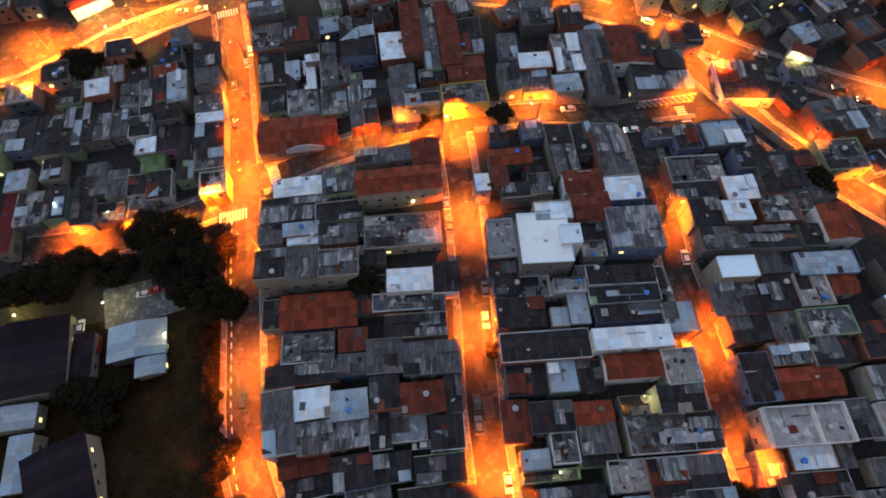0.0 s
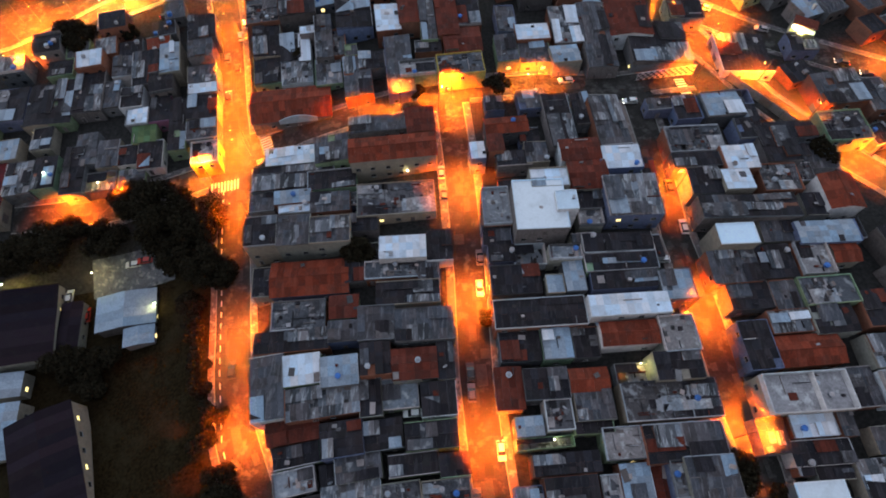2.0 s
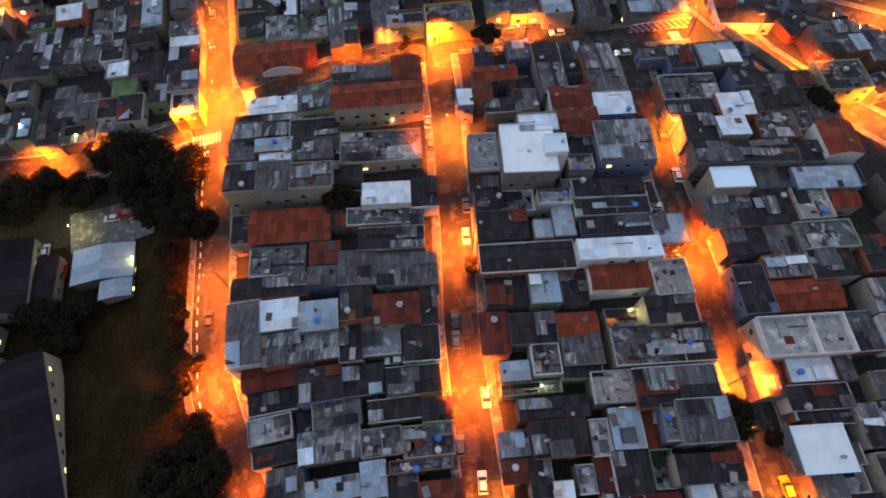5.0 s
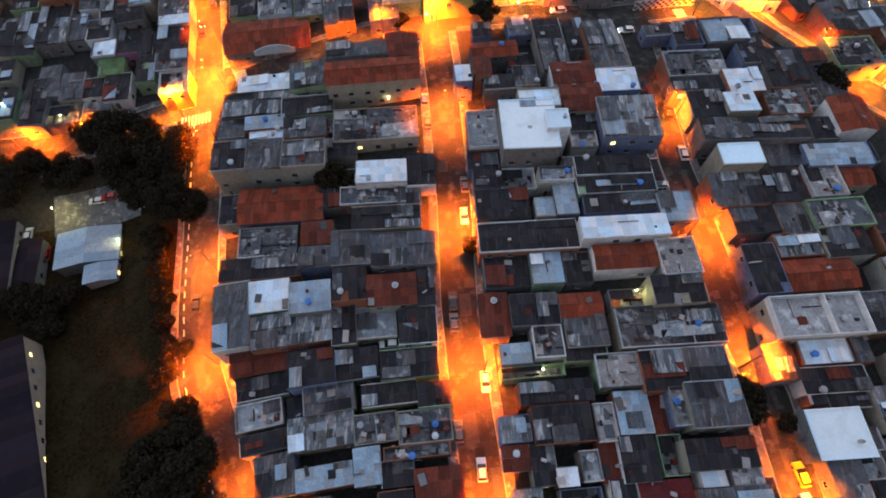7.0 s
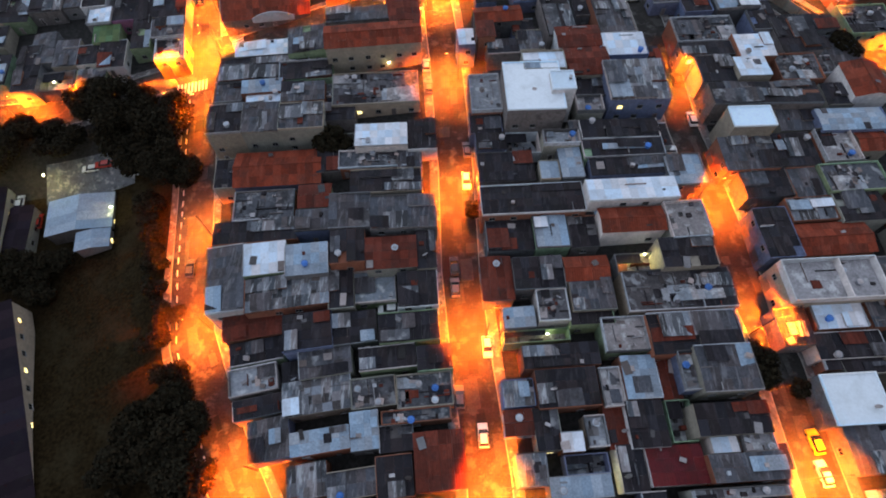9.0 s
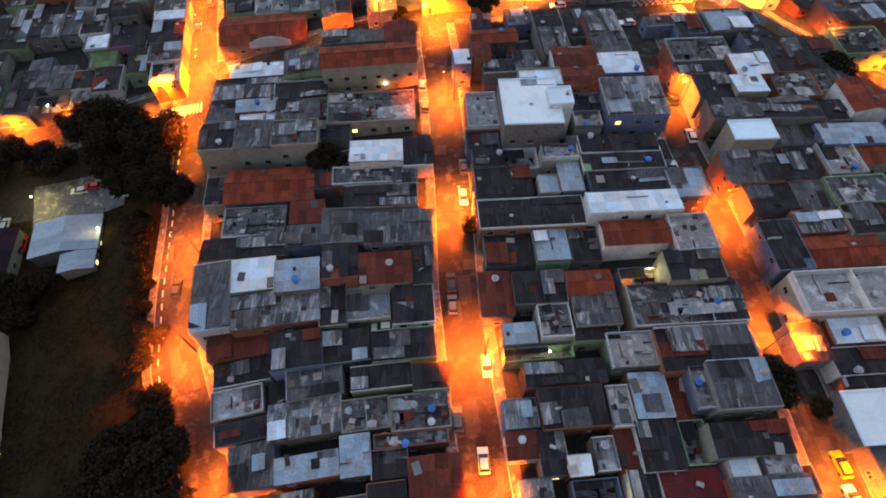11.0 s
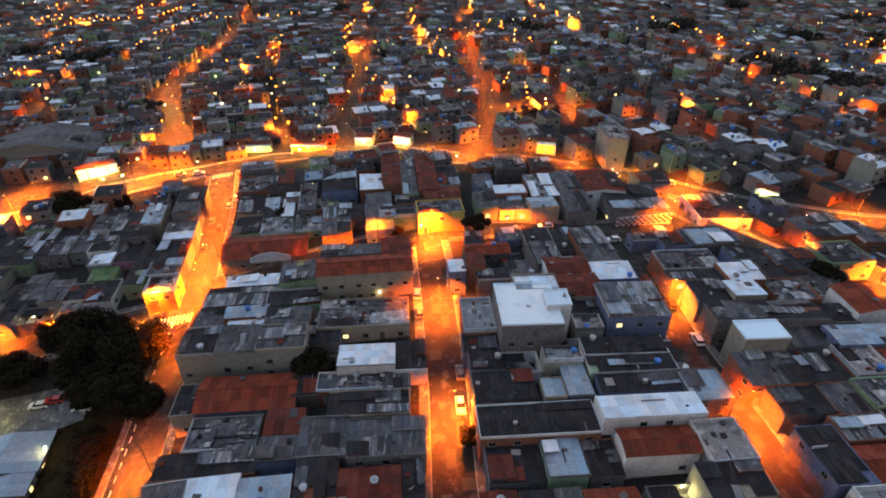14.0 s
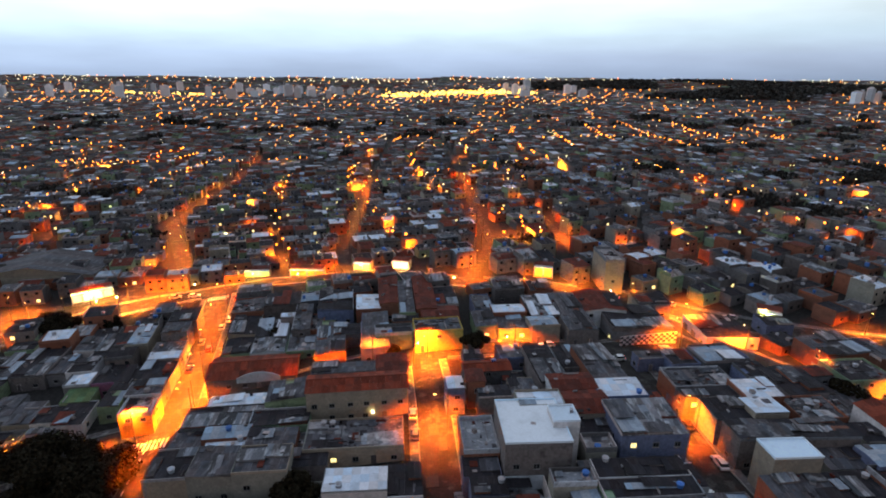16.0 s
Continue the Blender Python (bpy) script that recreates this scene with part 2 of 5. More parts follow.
def tube_into(bm, p, q, r0, r1, n=8):
    p, q = Vector(p), Vector(q)
    turn = (q - p).to_track_quat("Z", "Y")
    rings = []
    for c, r in ((p, r0), (q, r1)):
        rings.append([bm.verts.new(c + turn @ Vector((r * math.cos(6.2832 * i / n), r * math.sin(6.2832 * i / n), 0))) for i in range(n)])
    for i in range(n):
        j = (i + 1) % n
        bm.faces.new((rings[0][i], rings[0][j], rings[1][j], rings[1][i]))
    bm.faces.new(rings[0][::-1])
    bm.faces.new(rings[1])


def mesh_of(name, bm, mat):
    me = bpy.data.meshes.new(name)
    bm.to_mesh(me)
    bm.free()
    me.materials.append(MATS[mat])
    return me


def part(name, bm, mat, parent=None, label=""):
    ob = new(name, mesh_of(name, bm, mat))
    ob.parent = parent
    return tagged(ob, label)


def piece(name, me, parent, m):
    ob = new(name, me)
    ob.parent = parent
    ob.matrix_basis = m
    return ob


def boxes(*bs):
    bm = bmesh.new()
    for b in bs:
        box_into(bm, *b)
    return bm


# ---- streets: centre line, width of the carriageway, width of the pavements ----
STREETS = {
    "street_west": ([(-21.3, -30.1), (-33.5, -10.9), (-39.3, 0.1), (-44.6, 11.0), (-48.4, 26.9), (-51.7, 45.7), (-54.8, 61.7), (-58.8, 89.8)], 9.5, 1.8),
    "street_middle": ([(17.0, -70.0), (13.9, -14.9), (11.3, 4.6), (9.2, 24.1), (8.1, 48.5), (5.3, 81.3), (2.6, 104.7)], 7.4, 2.0),
    "street_east": ([(69.0, -70.0), (68.3, -17.0), (67.2, 5.4), (64.1, 21.3), (61.4, 39.8), (58.8, 57.5), (58.4, 78.7), (56.1, 107.1)], 7.2, 2.0),
    "cross_street": ([(-120.1, 70.1), (-92.3, 74.2), (-66.6, 82.9), (-57.4, 89.7), (-37.4, 96.8), (-13.9, 102.3), (2.7, 105.9), (29.7, 109.0), (53.0, 108.6), (73.9, 112.6)], 7.6, 1.8),
    "street_north_west": ([(-58.8, 89.8), (-63.1, 105.9), (-71.0, 141.9), (-77.9, 167.6)], 9.0, 1.8),
    "avenue": ([(-200.0, 108.0), (-141.9, 130.9), (-115.7, 151.3), (-79.0, 171.7), (-63.0, 177.3), (-25.1, 173.9), (10.9, 162.4), (41.1, 158.4), (60.0, 152.8), (75.3, 138.6), (84.5, 122.9), (94.3, 104.3), (109.4, 85.6), (131.9, 63.1), (170.0, 30.0)], 9.0, 1.8),
    "avenue_east": ([(63.2, 155.1), (100.0, 133.9), (134.8, 115.1), (190.0, 95.0), (300.0, 70.0)], 9.0, 1.8),
    "avenue_upper": ([(-200.0, 124.0), (-149.9, 149.9), (-116.4, 169.6), (-105.8, 199.6), (-128.0, 240.0), (-150.0, 280.0), (-172.0, 477.0), (-146.0, 650.0)], 7.0, 1.5),
    "far_lane_north": ([(-376.0, 531.0), (-349.0, 576.0), (-323.0, 638.0)], 4.4, 0.8),
    "far_lane_west": ([(-159.0, 263.0), (-135.0, 271.0), (-93.0, 271.0)], 4.4, 0.8),
    "far_lane_hill": ([(60.0, 213.0), (91.1, 197.3), (111.8, 172.2)], 4.4, 0.8),
    "far_lane_upper": ([(138.0, 346.0), (165.0, 300.0), (173.0, 251.0)], 4.4, 0.8),
    "far_lane_east": ([(172.0, 234.0), (189.0, 210.0), (200.0, 197.0)], 4.4, 0.8),
    "far_lane_left_rise": ([(-198.0, 234.0), (-223.0, 303.0), (-224.0, 335.0)], 4.4, 0.8),
    "far_lane_long": ([(-154.0, 396.0), (-172.0, 477.0), (-193.0, 594.0)], 4.4, 0.8),
    "far_lane_slope": ([(49.0, 298.0), (62.0, 254.0), (65.1, 199.3)], 4.4, 0.8),
    "far_street_one": ([(-29.1, 176.6), (-37.5, 205.6), (-42.6, 306.0), (-52.5, 496.0), (-60.0, 800.0)], 4.4, 0.8),
    "far_street_two": ([(17.8, 163.2), (31.0, 212.0), (24.6, 329.0), (20.4, 454.0), (0.0, 800.0)], 4.4, 0.8),
}


def street_gap(x, y):
    best = 1e9
    for pts, wide, side in STREETS.values():
        for (ax, ay), (bx, by) in zip(pts, pts[1:]):
            dx, dy = bx - ax, by - ay
            k = min(1, max(0, ((x - ax) * dx + (y - ay) * dy) / (dx * dx + dy * dy)))
            best = min(best, math.hypot(x - ax - k * dx, y - ay - k * dy) - wide / 2 - side)
    return best


def along(pts, step):
    """Places and headings along a line, at even steps."""
    out = []
    for (ax, ay), (bx, by) in zip(pts, pts[1:]):
        n = max(1, round(math.hypot(bx - ax, by - ay) / step))
        for i in range(n):
            out.append((ax + (bx - ax) * i / n, ay + (by - ay) * i / n))
    out.append(pts[-1])
    res = []
    for i, (x, y) in enumerate(out):
        a, b = out[max(0, i - 1)], out[min(len(out) - 1, i + 1)]
        l = math.hypot(b[0] - a[0], b[1] - a[1])
        res.append((x, y, (b[0] - a[0]) / l, (b[1] - a[1]) / l))
    return res


def ribbon(name, pts, left, right, low, high, mat, kind="structure", label="", parent=None, step=4.0, cuts=1):
    """A strip with thickness, laid along a line and over the land, between two offsets from it."""
    bm = bmesh.new()
    rows = []
    for x, y, dx, dy in along(pts, step):
        row = []
        for i in range(cuts + 1):
            off = left + (right - left) * i / cuts
            px, py = x + dy * off, y - dx * off
            z = terrain(px, py)
            row += [bm.verts.new((px, py, z + low)), bm.verts.new((px, py, z + high))]
        rows.append(row)
    for a, b in zip(rows, rows[1:]):
        for i in range(1, 2 * cuts, 2):
            bm.faces.new((a[i], a[i + 2], b[i + 2], b[i]))
        bm.faces.new((a[0], a[1], b[1], b[0]))
        bm.faces.new((a[-2], b[-2], b[-1], a[-1]))
    ob = part(name, bm, mat, parent)
    return tagged(ob, label, kind=kind)


def ground_sheet():
    """One sheet of land, finer where the camera is near."""
    def axis(lo, hi, fine_lo, fine_hi, step):
        a = list(np.arange(fine_lo, fine_hi + 0.1, step))
        s = step
        while a[-1] < hi:
            s *= 1.22
            a.append(a[-1] + s)
        s = step
        while a[0] > lo:
            s *= 1.22
            a.insert(0, a[0] - s)
        return a
    xs, ys = axis(-4600, 4600, -220, 220, 4.0), axis(-1500, 4700, -120, 300, 6.0)
    verts = [(x, y, terrain(x, y)) for y in ys for x in xs]
    n = len(xs)
    faces = [(j * n + i, j * n + i + 1, (j + 1) * n + i + 1, (j + 1) * n + i) for j in range(len(ys) - 1) for i in range(n - 1)]
    me = bpy.data.meshes.new("ground")
    me.from_pydata(verts, [], faces)
    me.materials.append(MATS["earth"])
    for p in me.polygons:
        p.use_smooth = True
    tagged(new("ground", me), "dark trodden earth and concrete under the houses", kind="structure")


ground_sheet()
LIFT = 0.0
for nm, (pts, wide, side) in STREETS.items():
    LIFT += 0.006
    ribbon(nm, pts, -wide / 2, wide / 2, -0.3, 0.10 + LIFT, "asphalt", label="worn asphalt street lit by orange lamps")


def clear_runs(name, off):
    """Stretches of a street's side that no other street crosses."""
    pts, wide, side = STREETS[name]
    runs, run = [], []
    for x, y, dx, dy in along(pts, 2.0):
        px, py = x + dy * off, y - dx * off
        clear = True
        for other, (line, w, sd) in STREETS.items():
            if other == name:
                continue
            for (ax, ay), (bx, by) in zip(line, line[1:]):
                ux, uy = bx - ax, by - ay
                k = min(1, max(0, ((px - ax) * ux + (py - ay) * uy) / (ux * ux + uy * uy)))
                if math.hypot(px - ax - k * ux, py - ay - k * uy) < w / 2 + 1.0:
                    clear = False
        if clear:
            run.append((x, y))
        elif run:
            runs.append(run)
            run = []
    runs.append(run)
    return [r for r in runs if len(r) > 2]


for nm, (pts, wide, side) in STREETS.items():
    if nm.startswith("far") or nm == "avenue_upper":
        continue
    for sgn in (-1, 1):
        for run in clear_runs(nm, sgn * (wide / 2 + side / 2)):
            e0, e1 = sorted((sgn * (wide / 2 + 0.2), sgn * (wide / 2 + side)))
            ribbon("pavement", run, e0, e1, -0.3, 0.25, "pavement", label="patched concrete pavement beside the street")
            e0, e1 = sorted((sgn * wide / 2, sgn * (wide / 2 + 0.2)))
            ribbon("kerb", run, e0, e1, -0.3, 0.262, "kerb", label="worn concrete kerb along the street")


def road_patches(name, seed, low, high):
    """Mended and worn rectangles of newer or paler asphalt."""
    g = random.Random(seed)
    pts, wide, side = STREETS[name]
    root = new("road_patches")
    tagged(root, "mended rectangles of asphalt in the street", kind="structure")
    for x, y, dx, dy in along(pts, 5.0):
        if not low < y < high or g.random() < 0.35:
            continue
        off, w, l = g.uniform(-0.36, 0.36) * wide, g.uniform(0.4, 1.3), g.uniform(0.8, 3.0)
        bm = bmesh.new()
        vs = []
        for u, v in ((-w, -l), (w, -l), (w, l), (-w, l)):
            px, py = x + dy * (off + u) + dx * v, y - dx * (off + u) + dy * v
            vs.append((px, py, terrain(px, py) + 0.172))
        top = [bm.verts.new(p) for p in vs]
        low_ring = [bm.verts.new((p[0], p[1], p[2] - 0.1)) for p in vs]
        bm.faces.new(top)
        for i in range(4):
            bm.faces.new((low_ring[i], low_ring[(i + 1) % 4], top[(i + 1) % 4], top[i]))
        part("patch", bm, g.choice(("patch_dark", "patch_pale", "patch_pale")), root)


material("patch_dark", (0.018, 0.017, 0.017), 0.8, vary=0.3, grain=4)
material("patch_pale", (0.065, 0.06, 0.056), 0.9, vary=0.35, grain=4, stain=0.5, stain_scale=0.8)
road_patches("street_west", 1, -25, 85)
road_patches("street_middle", 2, -25, 105)
road_patches("street_east", 3, -25, 100)
road_patches("cross_street", 4, 60, 120)
road_patches("street_north_west", 5, 92, 168)
ribbon("forecourt", [(-210.0, 113.0), (-149.9, 138.9), (-118.5, 157.9), (-106.7, 177.8)], -8, 8, -0.3, 0.085, "asphalt", label="wide asphalt forecourt between the carriageways", cuts=4)
ribbon("yard_paving", [(-95.4, 54.5), (-72.3, 59.1)], -5, 6, -0.3, 0.16, "pavement", label="stained concrete yard beside the park hall", cuts=4)


# ---- houses ----
ROOFS = {
    "g": ("sheet_grey", "grey corrugated sheet roof"), "d": ("sheet_dark", "dark weathered sheet roof"), "b": ("sheet_blue", "blue-grey metal sheet roof"),
    "w": ("sheet_white", "pale metal sheet roof"), "m": ("sheet_mixed", "patchwork sheet roof"), "G": ("sheet_green", "mossy green sheet roof"),
    "r": ("rust_red", "rust-red sheet roof"), "R": ("dark_red", "dark red painted sheet roof"), "T": ("tile_red", "red clay tile roof"), "s": ("slab_stained", "stained flat concrete roof"),
    "c": ("concrete_light", "light concrete roof terrace"), "C": ("concrete_light", "white-walled roof terrace"), "W": ("membrane_white", "flat white-coated roof"),
    "D": ("sheet_dark", "dark roof with pale parapets"), "k": ("concrete_light", "a walled yard"),
}
WALLS = ["wall_grey", "wall_grey", "wall_grey", "wall_cream", "wall_cream", "wall_white", "wall_brick", "wall_brick", "wall_green", "wall_blue"]
WALL_WORDS = {"wall_grey": "bare grey rendered", "wall_cream": "cream painted", "wall_white": "white painted", "wall_brick": "raw brick", "wall_green": "pale green painted", "wall_blue": "dull blue painted", "wall_purple": "purple painted", "wall_yellow": "yellow painted"}
rng = random.Random(11)


def unit_box(name, mat):
    return mesh_of(name, boxes((-0.5, -0.5, 0, 0.5, 0.5, 1)), mat)


SHEET = {k: unit_box("roof_sheet", ROOFS[k][0]) for k in "gdbwmGrRTD"}


def lattice(name, xs, zs, holes, front, back, mat):
    """One connected frame: a lattice of bars with open fields."""
    bm = bmesh.new()
    grid = [[bm.verts.new((x, front, z)) for x in xs] for z in zs]
    fs = [bm.faces.new((grid[j][i], grid[j][i + 1], grid[j + 1][i + 1], grid[j + 1][i])) for j in range(len(zs) - 1) for i in range(len(xs) - 1) if (i, j) not in holes]
    got = bmesh.ops.extrude_face_region(bm, geom=fs)
    for v in got["geom"]:
        if isinstance(v, bmesh.types.BMVert):
            v.co.y = back
    loose = [v for v in bm.verts if not v.link_faces]
    bmesh.ops.delete(bm, geom=loose, context="VERTS")
    bmesh.ops.recalc_face_normals(bm, faces=list(bm.faces))
    return mesh_of(name, bm, mat)


WINDOW = lattice("window", (-0.62, -0.54, -0.03, 0.03, 0.54, 0.62), (0.0, 0.08, 1.02, 1.1), ((1, 1), (3, 1)), -0.06, 0.04, "metal_grey")
SILL = mesh_of("sill", boxes((-0.7, -0.14, -0.08, 0.7, 0.02, -0.003)), "coping")
PANE = {m: mesh_of("pane", boxes((-0.56, -0.03, 0.06, 0.56, 0.02, 1.04)), m) for m in ("glass_dark", "pane_warm", "pane_green")}
GATE = mesh_of("gate", boxes((-1.3, -0.07, 0, 1.3, 0.02, 2.2)), "gate_metal")
DOOR = mesh_of("door", boxes((-0.42, -0.05, 0, 0.42, 0.02, 2.05)), "gate_metal")
DOOR_FRAME = lattice("door_frame", (-0.5, -0.424, 0.424, 0.5), (0.0, 2.05, 2.12), ((1, 0),), -0.07, 0.03, "coping")


def add_window(root, x, y, z, turn, lit):
    w = piece("window", WINDOW, root, pose(x, y, z, 0, 0, turn))
    piece("sill", SILL, w, Matrix())
    piece("pane", PANE["pane_warm" if lit == 1 else "pane_green" if lit == 2 else "glass_dark"], w, Matrix())


def street_side(x, y, px, py, turn):
    q = pose(x, y, 0, 0, 0, turn) @ Vector((px, py, 0))
    return street_gap(q.x, q.y) < 2.5


LAYERS = random.Random(303)
SECTION_MATS = {
    "d": ("sheet_dark", "sheet_grey", "sheet_mixed", "sheet_mixed", "slab_stained", "sheet_dark", "rust_red", "sheet_blue"), "g": ("sheet_grey", "sheet_dark", "sheet_mixed", "sheet_mixed", "sheet_dark", "sheet_blue", "slab_stained"),
    "m": ("sheet_mixed", "sheet_blue", "sheet_white", "sheet_dark", "sheet_grey"), "b": ("sheet_blue", "sheet_grey", "sheet_white"), "w": ("sheet_white", "sheet_blue"),
    "s": ("sheet_dark", "slab_stained", "sheet_mixed", "concrete_light", "sheet_grey", "sheet_dark"), "c": ("sheet_dark", "sheet_mixed", "sheet_grey"), "D": ("sheet_dark",), "r": ("rust_red", "sheet_dark"),
}


def raised_sections(root, kind, a, b, h, rise):
    """Later roofs of other sheets set over parts of a house, a little higher and tilted."""
    mats = SECTION_MATS.get(kind)
    if not mats or a * b < 5:
        return
    g = LAYERS
    n = min(4, max(1, round(a * b / 8))) if kind in "dgms" else g.choice((0, 1))
    for i in range(n):
        p, q = a * g.uniform(0.22, 0.55), b * g.uniform(0.25, 0.6)
        u = g.choice((-1, 1)) * (a - p - 0.12) * g.choice((1.0, 1.0, g.random()))
        v = g.choice((-1, 1)) * (b - q - 0.12) * g.choice((1.0, 1.0, g.random()))
        base = max(rise(u + e * p, v + k * q) for e in (-1, 0, 1) for k in (-1, 0, 1))
        lift, tx, ty = g.uniform(0.12, 0.55), g.uniform(-0.08, 0.08), g.uniform(-0.10, 0.10)
        bm = bmesh.new()
        m = max(1, round(2 * p / 1.2))
        for k in range(m):
            x0, x1 = u - p + 2 * p * k / m, u - p + 2 * p * (k + 1) / m - 0.012
            z = h + base + lift + 0.02 * (k % 2)
            box_into(bm, x0, v - q, z, x1, v + q, z + 0.05, lambda px, py: tx * (px - u) + ty * (py - v))
        tagged(part("lean_roof", bm, g.choice(mats), root), kind="stuff" if m > 1 else "")
        part("lean_wall", boxes((u - p + 0.15, v - q + 0.15, h - 0.1, u + p - 0.15, v + q - 0.15, h + base + max(0.02, lift - 0.1 * (abs(tx) * p + abs(ty) * q) * 10))), g.choice(("wall_grey", "wall_grey", "wall_brick", "coping")), root)


def house(x, y, w, d, turn, h, kind, wall="", split=False, detail=True):
    """A small town house: walls, roof by kind, parapets, windows, gate."""
    mat, words = ROOFS[kind]
    wall = wall or rng.choice(WALLS)
    tall = "two-storey" if h > 5.4 else "one-storey"
    if kind == "k":
        tall = "low"
    root = new("house")
    root.matrix_basis = pose(x, y, terrain(x, y), 0, 0, turn)
    tagged(root, f"{tall} {WALL_WORDS[wall]} house with {words}", "house")
    a, b = w / 2, d / 2
    h += rng.uniform(-0.08, 0.08)
    low = -2.5
    t = 0.18
    if kind == "k":
        part("wall", boxes((-a, -b, low, a, -b + t, h), (-a, b - t, low, a, b, h), (-a, -b + t, low, -a + t, b - t, h), (a - t, -b + t, low, a, b - t, h)), wall, root)
        part("yard_floor", boxes((-a + t, -b + t, low, a - t, b - t, 0.5)), "concrete_light", root)
        part("shed_roof", boxes((-a + t, 0.1 * b, h - 0.4, 0.3 * a, b - t, h - 0.3)), "sheet_dark", root)
        return root
    part("wall", boxes((-a, -b, low, a, b, h)), wall, root)

    def rise(px, py):
        return 0.0
    if kind in "scCW":
        top = h + 0.12
        part("roof", boxes((-a + 0.02, -b + 0.02, h, a - 0.02, b - 0.02, top)), mat, root)
        ph = {"s": 0.45, "c": 0.9, "C": 1.5, "W": 0.3}[kind]
        pm = {"s": rng.choice((wall, "coping")), "c": "coping", "C": "wall_white", "W": "membrane_white"}[kind]
        for q in ((-a - 0.02, -b - 0.02, a + 0.02, -b + t), (-a - 0.02, b - t, a + 0.02, b + 0.02), (-a - 0.02, -b + t, -a + t, b - t), (a - t, -b + t, a + 0.02, b - t)):
            part("parapet", boxes((q[0], q[1], h, q[2], q[3], top + ph)), pm, root)
        if kind == "C":
            part("parapet", boxes((0.2 * a, -b + t, top, 0.2 * a + 0.15, b - t, top + ph)), pm, root)
    else:
        pitch = {"T": 0.28, "r": 0.14}.get(kind, rng.choice((0.06, 0.09, 0.12)))
        style = "gable" if kind in "Tr" or rng.random() < 0.35 else "lean"
        if kind == "T" and w > d:
            ridge_x = True
        else:
            ridge_x = w > d * 1.1
        sgn = rng.choice((-1, 1))
        over = 0.25 if kind in "Tr" else 0.0
        half = b if ridge_x else a

        def rise(px, py):
            q = py if ridge_x else px
            if style == "gable":
                return pitch * (half - abs(q))
            return pitch * (half + sgn * q) * 0.7
        nx, ny = max(1, round(w / 1.7)), max(1, round(d / 2.3))
        if style == "gable":
            if ridge_x:
                ny = max(2, 2 * round(ny / 2))
            else:
                nx = max(2, 2 * round(nx / 2))
        bm = bmesh.new()
        for i in range(nx):
            for j in range(ny):
                if kind in "dgm" and rng.random() < 0.012:
                    continue
                x0, x1 = -a - over + (w + 2 * over) * i / nx, -a - over + (w + 2 * over) * (i + 1) / nx
                y0, y1 = -b - over + (d + 2 * over) * j / ny, -b - over + (d + 2 * over) * (j + 1) / ny
                z = h + 0.03 + rng.uniform(0, 0.03) + 0.02 * ((i + j) % 2)
                cx, cy = (x0 + x1) / 2, (y0 + y1) / 2
                e = 0.05
                gx = (rise(cx + e, cy) - rise(cx - e, cy)) / (2 * e)
                gy = (rise(cx, cy + e) - rise(cx, cy - e)) / (2 * e)
                if split:
                    m = Matrix.Translation((cx, cy, z + rise(cx, cy))) @ pose(0, 0, 0, math.degrees(math.atan(gy)), -math.degrees(math.atan(gx)), 0) @ Matrix.Diagonal((x1 - x0 - 0.01, (y1 - y0 - 0.01), 0.035, 1))
                    piece("roof_sheet", SHEET[kind], root, m)
                else:
                    box_into(bm, x0 + 0.004, y0 + 0.004, z, x1 - 0.004, y1 - 0.004, z + 0.035, lambda px, py: rise(cx, cy) + gx * (px - cx) + gy * (py - cy))
        if split:
            bm.free()
        else:
            tagged(part("roof", bm, mat, root), kind="stuff")
        # gable or side walls that close the roof
        n = 8
        for s in (-1, 1):
            bm = bmesh.new()
            if ridge_x:
                prof = [(-b + d * i / n) for i in range(n + 1)]
                for p, q in zip(prof, prof[1:]):
                    zs = [h + rise(0, p), h + rise(0, q)]
                    vs = [bm.verts.new(c) for c in ((s * a, p, h - 0.05), (s * a, q, h - 0.05), (s * a, q, zs[1] + 0.01), (s * a, p, zs[0] + 0.01), (s * (a - t), p, h - 0.05), (s * (a - t), q, h - 0.05), (s * (a - t), q, zs[1] + 0.01), (s * (a - t), p, zs[0] + 0.01))]
                    for f in ((0, 1, 2, 3), (4, 5, 6, 7), (3, 2, 6, 7)):
                        bm.faces.new([vs[i] for i in f])
            else:
                prof = [(-a + w * i / n) for i in range(n + 1)]
                for p, q in zip(prof, prof[1:]):
                    zs = [h + rise(p, 0), h + rise(q, 0)]
                    vs = [bm.verts.new(c) for c in ((p, s * b, h - 0.05), (q, s * b, h - 0.05), (q, s * b, zs[1] + 0.01), (p, s * b, zs[0] + 0.01), (p, s * (b - t), h - 0.05), (q, s * (b - t), h - 0.05), (q, s * (b - t), zs[1] + 0.01), (p, s * (b - t), zs[0] + 0.01))]
                    for f in ((0, 1, 2, 3), (4, 5, 6, 7), (3, 2, 6, 7)):
                        bm.faces.new([vs[i] for i in f])
            bmesh.ops.remove_doubles(bm, verts=list(bm.verts), dist=0.002)
            part("gable", bm, wall, root)
        if kind == "T":
            bm = bmesh.new()
            if ridge_x:
                tube_into(bm, (-a - over, 0, h + 0.06 + rise(0, 0)), (a + over, 0, h + 0.06 + rise(0, 0)), 0.14, 0.14, 6)
            else:
                tube_into(bm, (0, -b - over, h + 0.06 + rise(0, 0)), (0, b + over, h + 0.06 + rise(0, 0)), 0.14, 0.14, 6)
            part("ridge", bm, mat, root)
        elif kind in "dDgbwm":
            pm = "wall_white" if kind == "D" else rng.choice((wall, wall, "coping"))
            hi = rng.uniform(0.08, 0.35) + pitch * half * 0.9
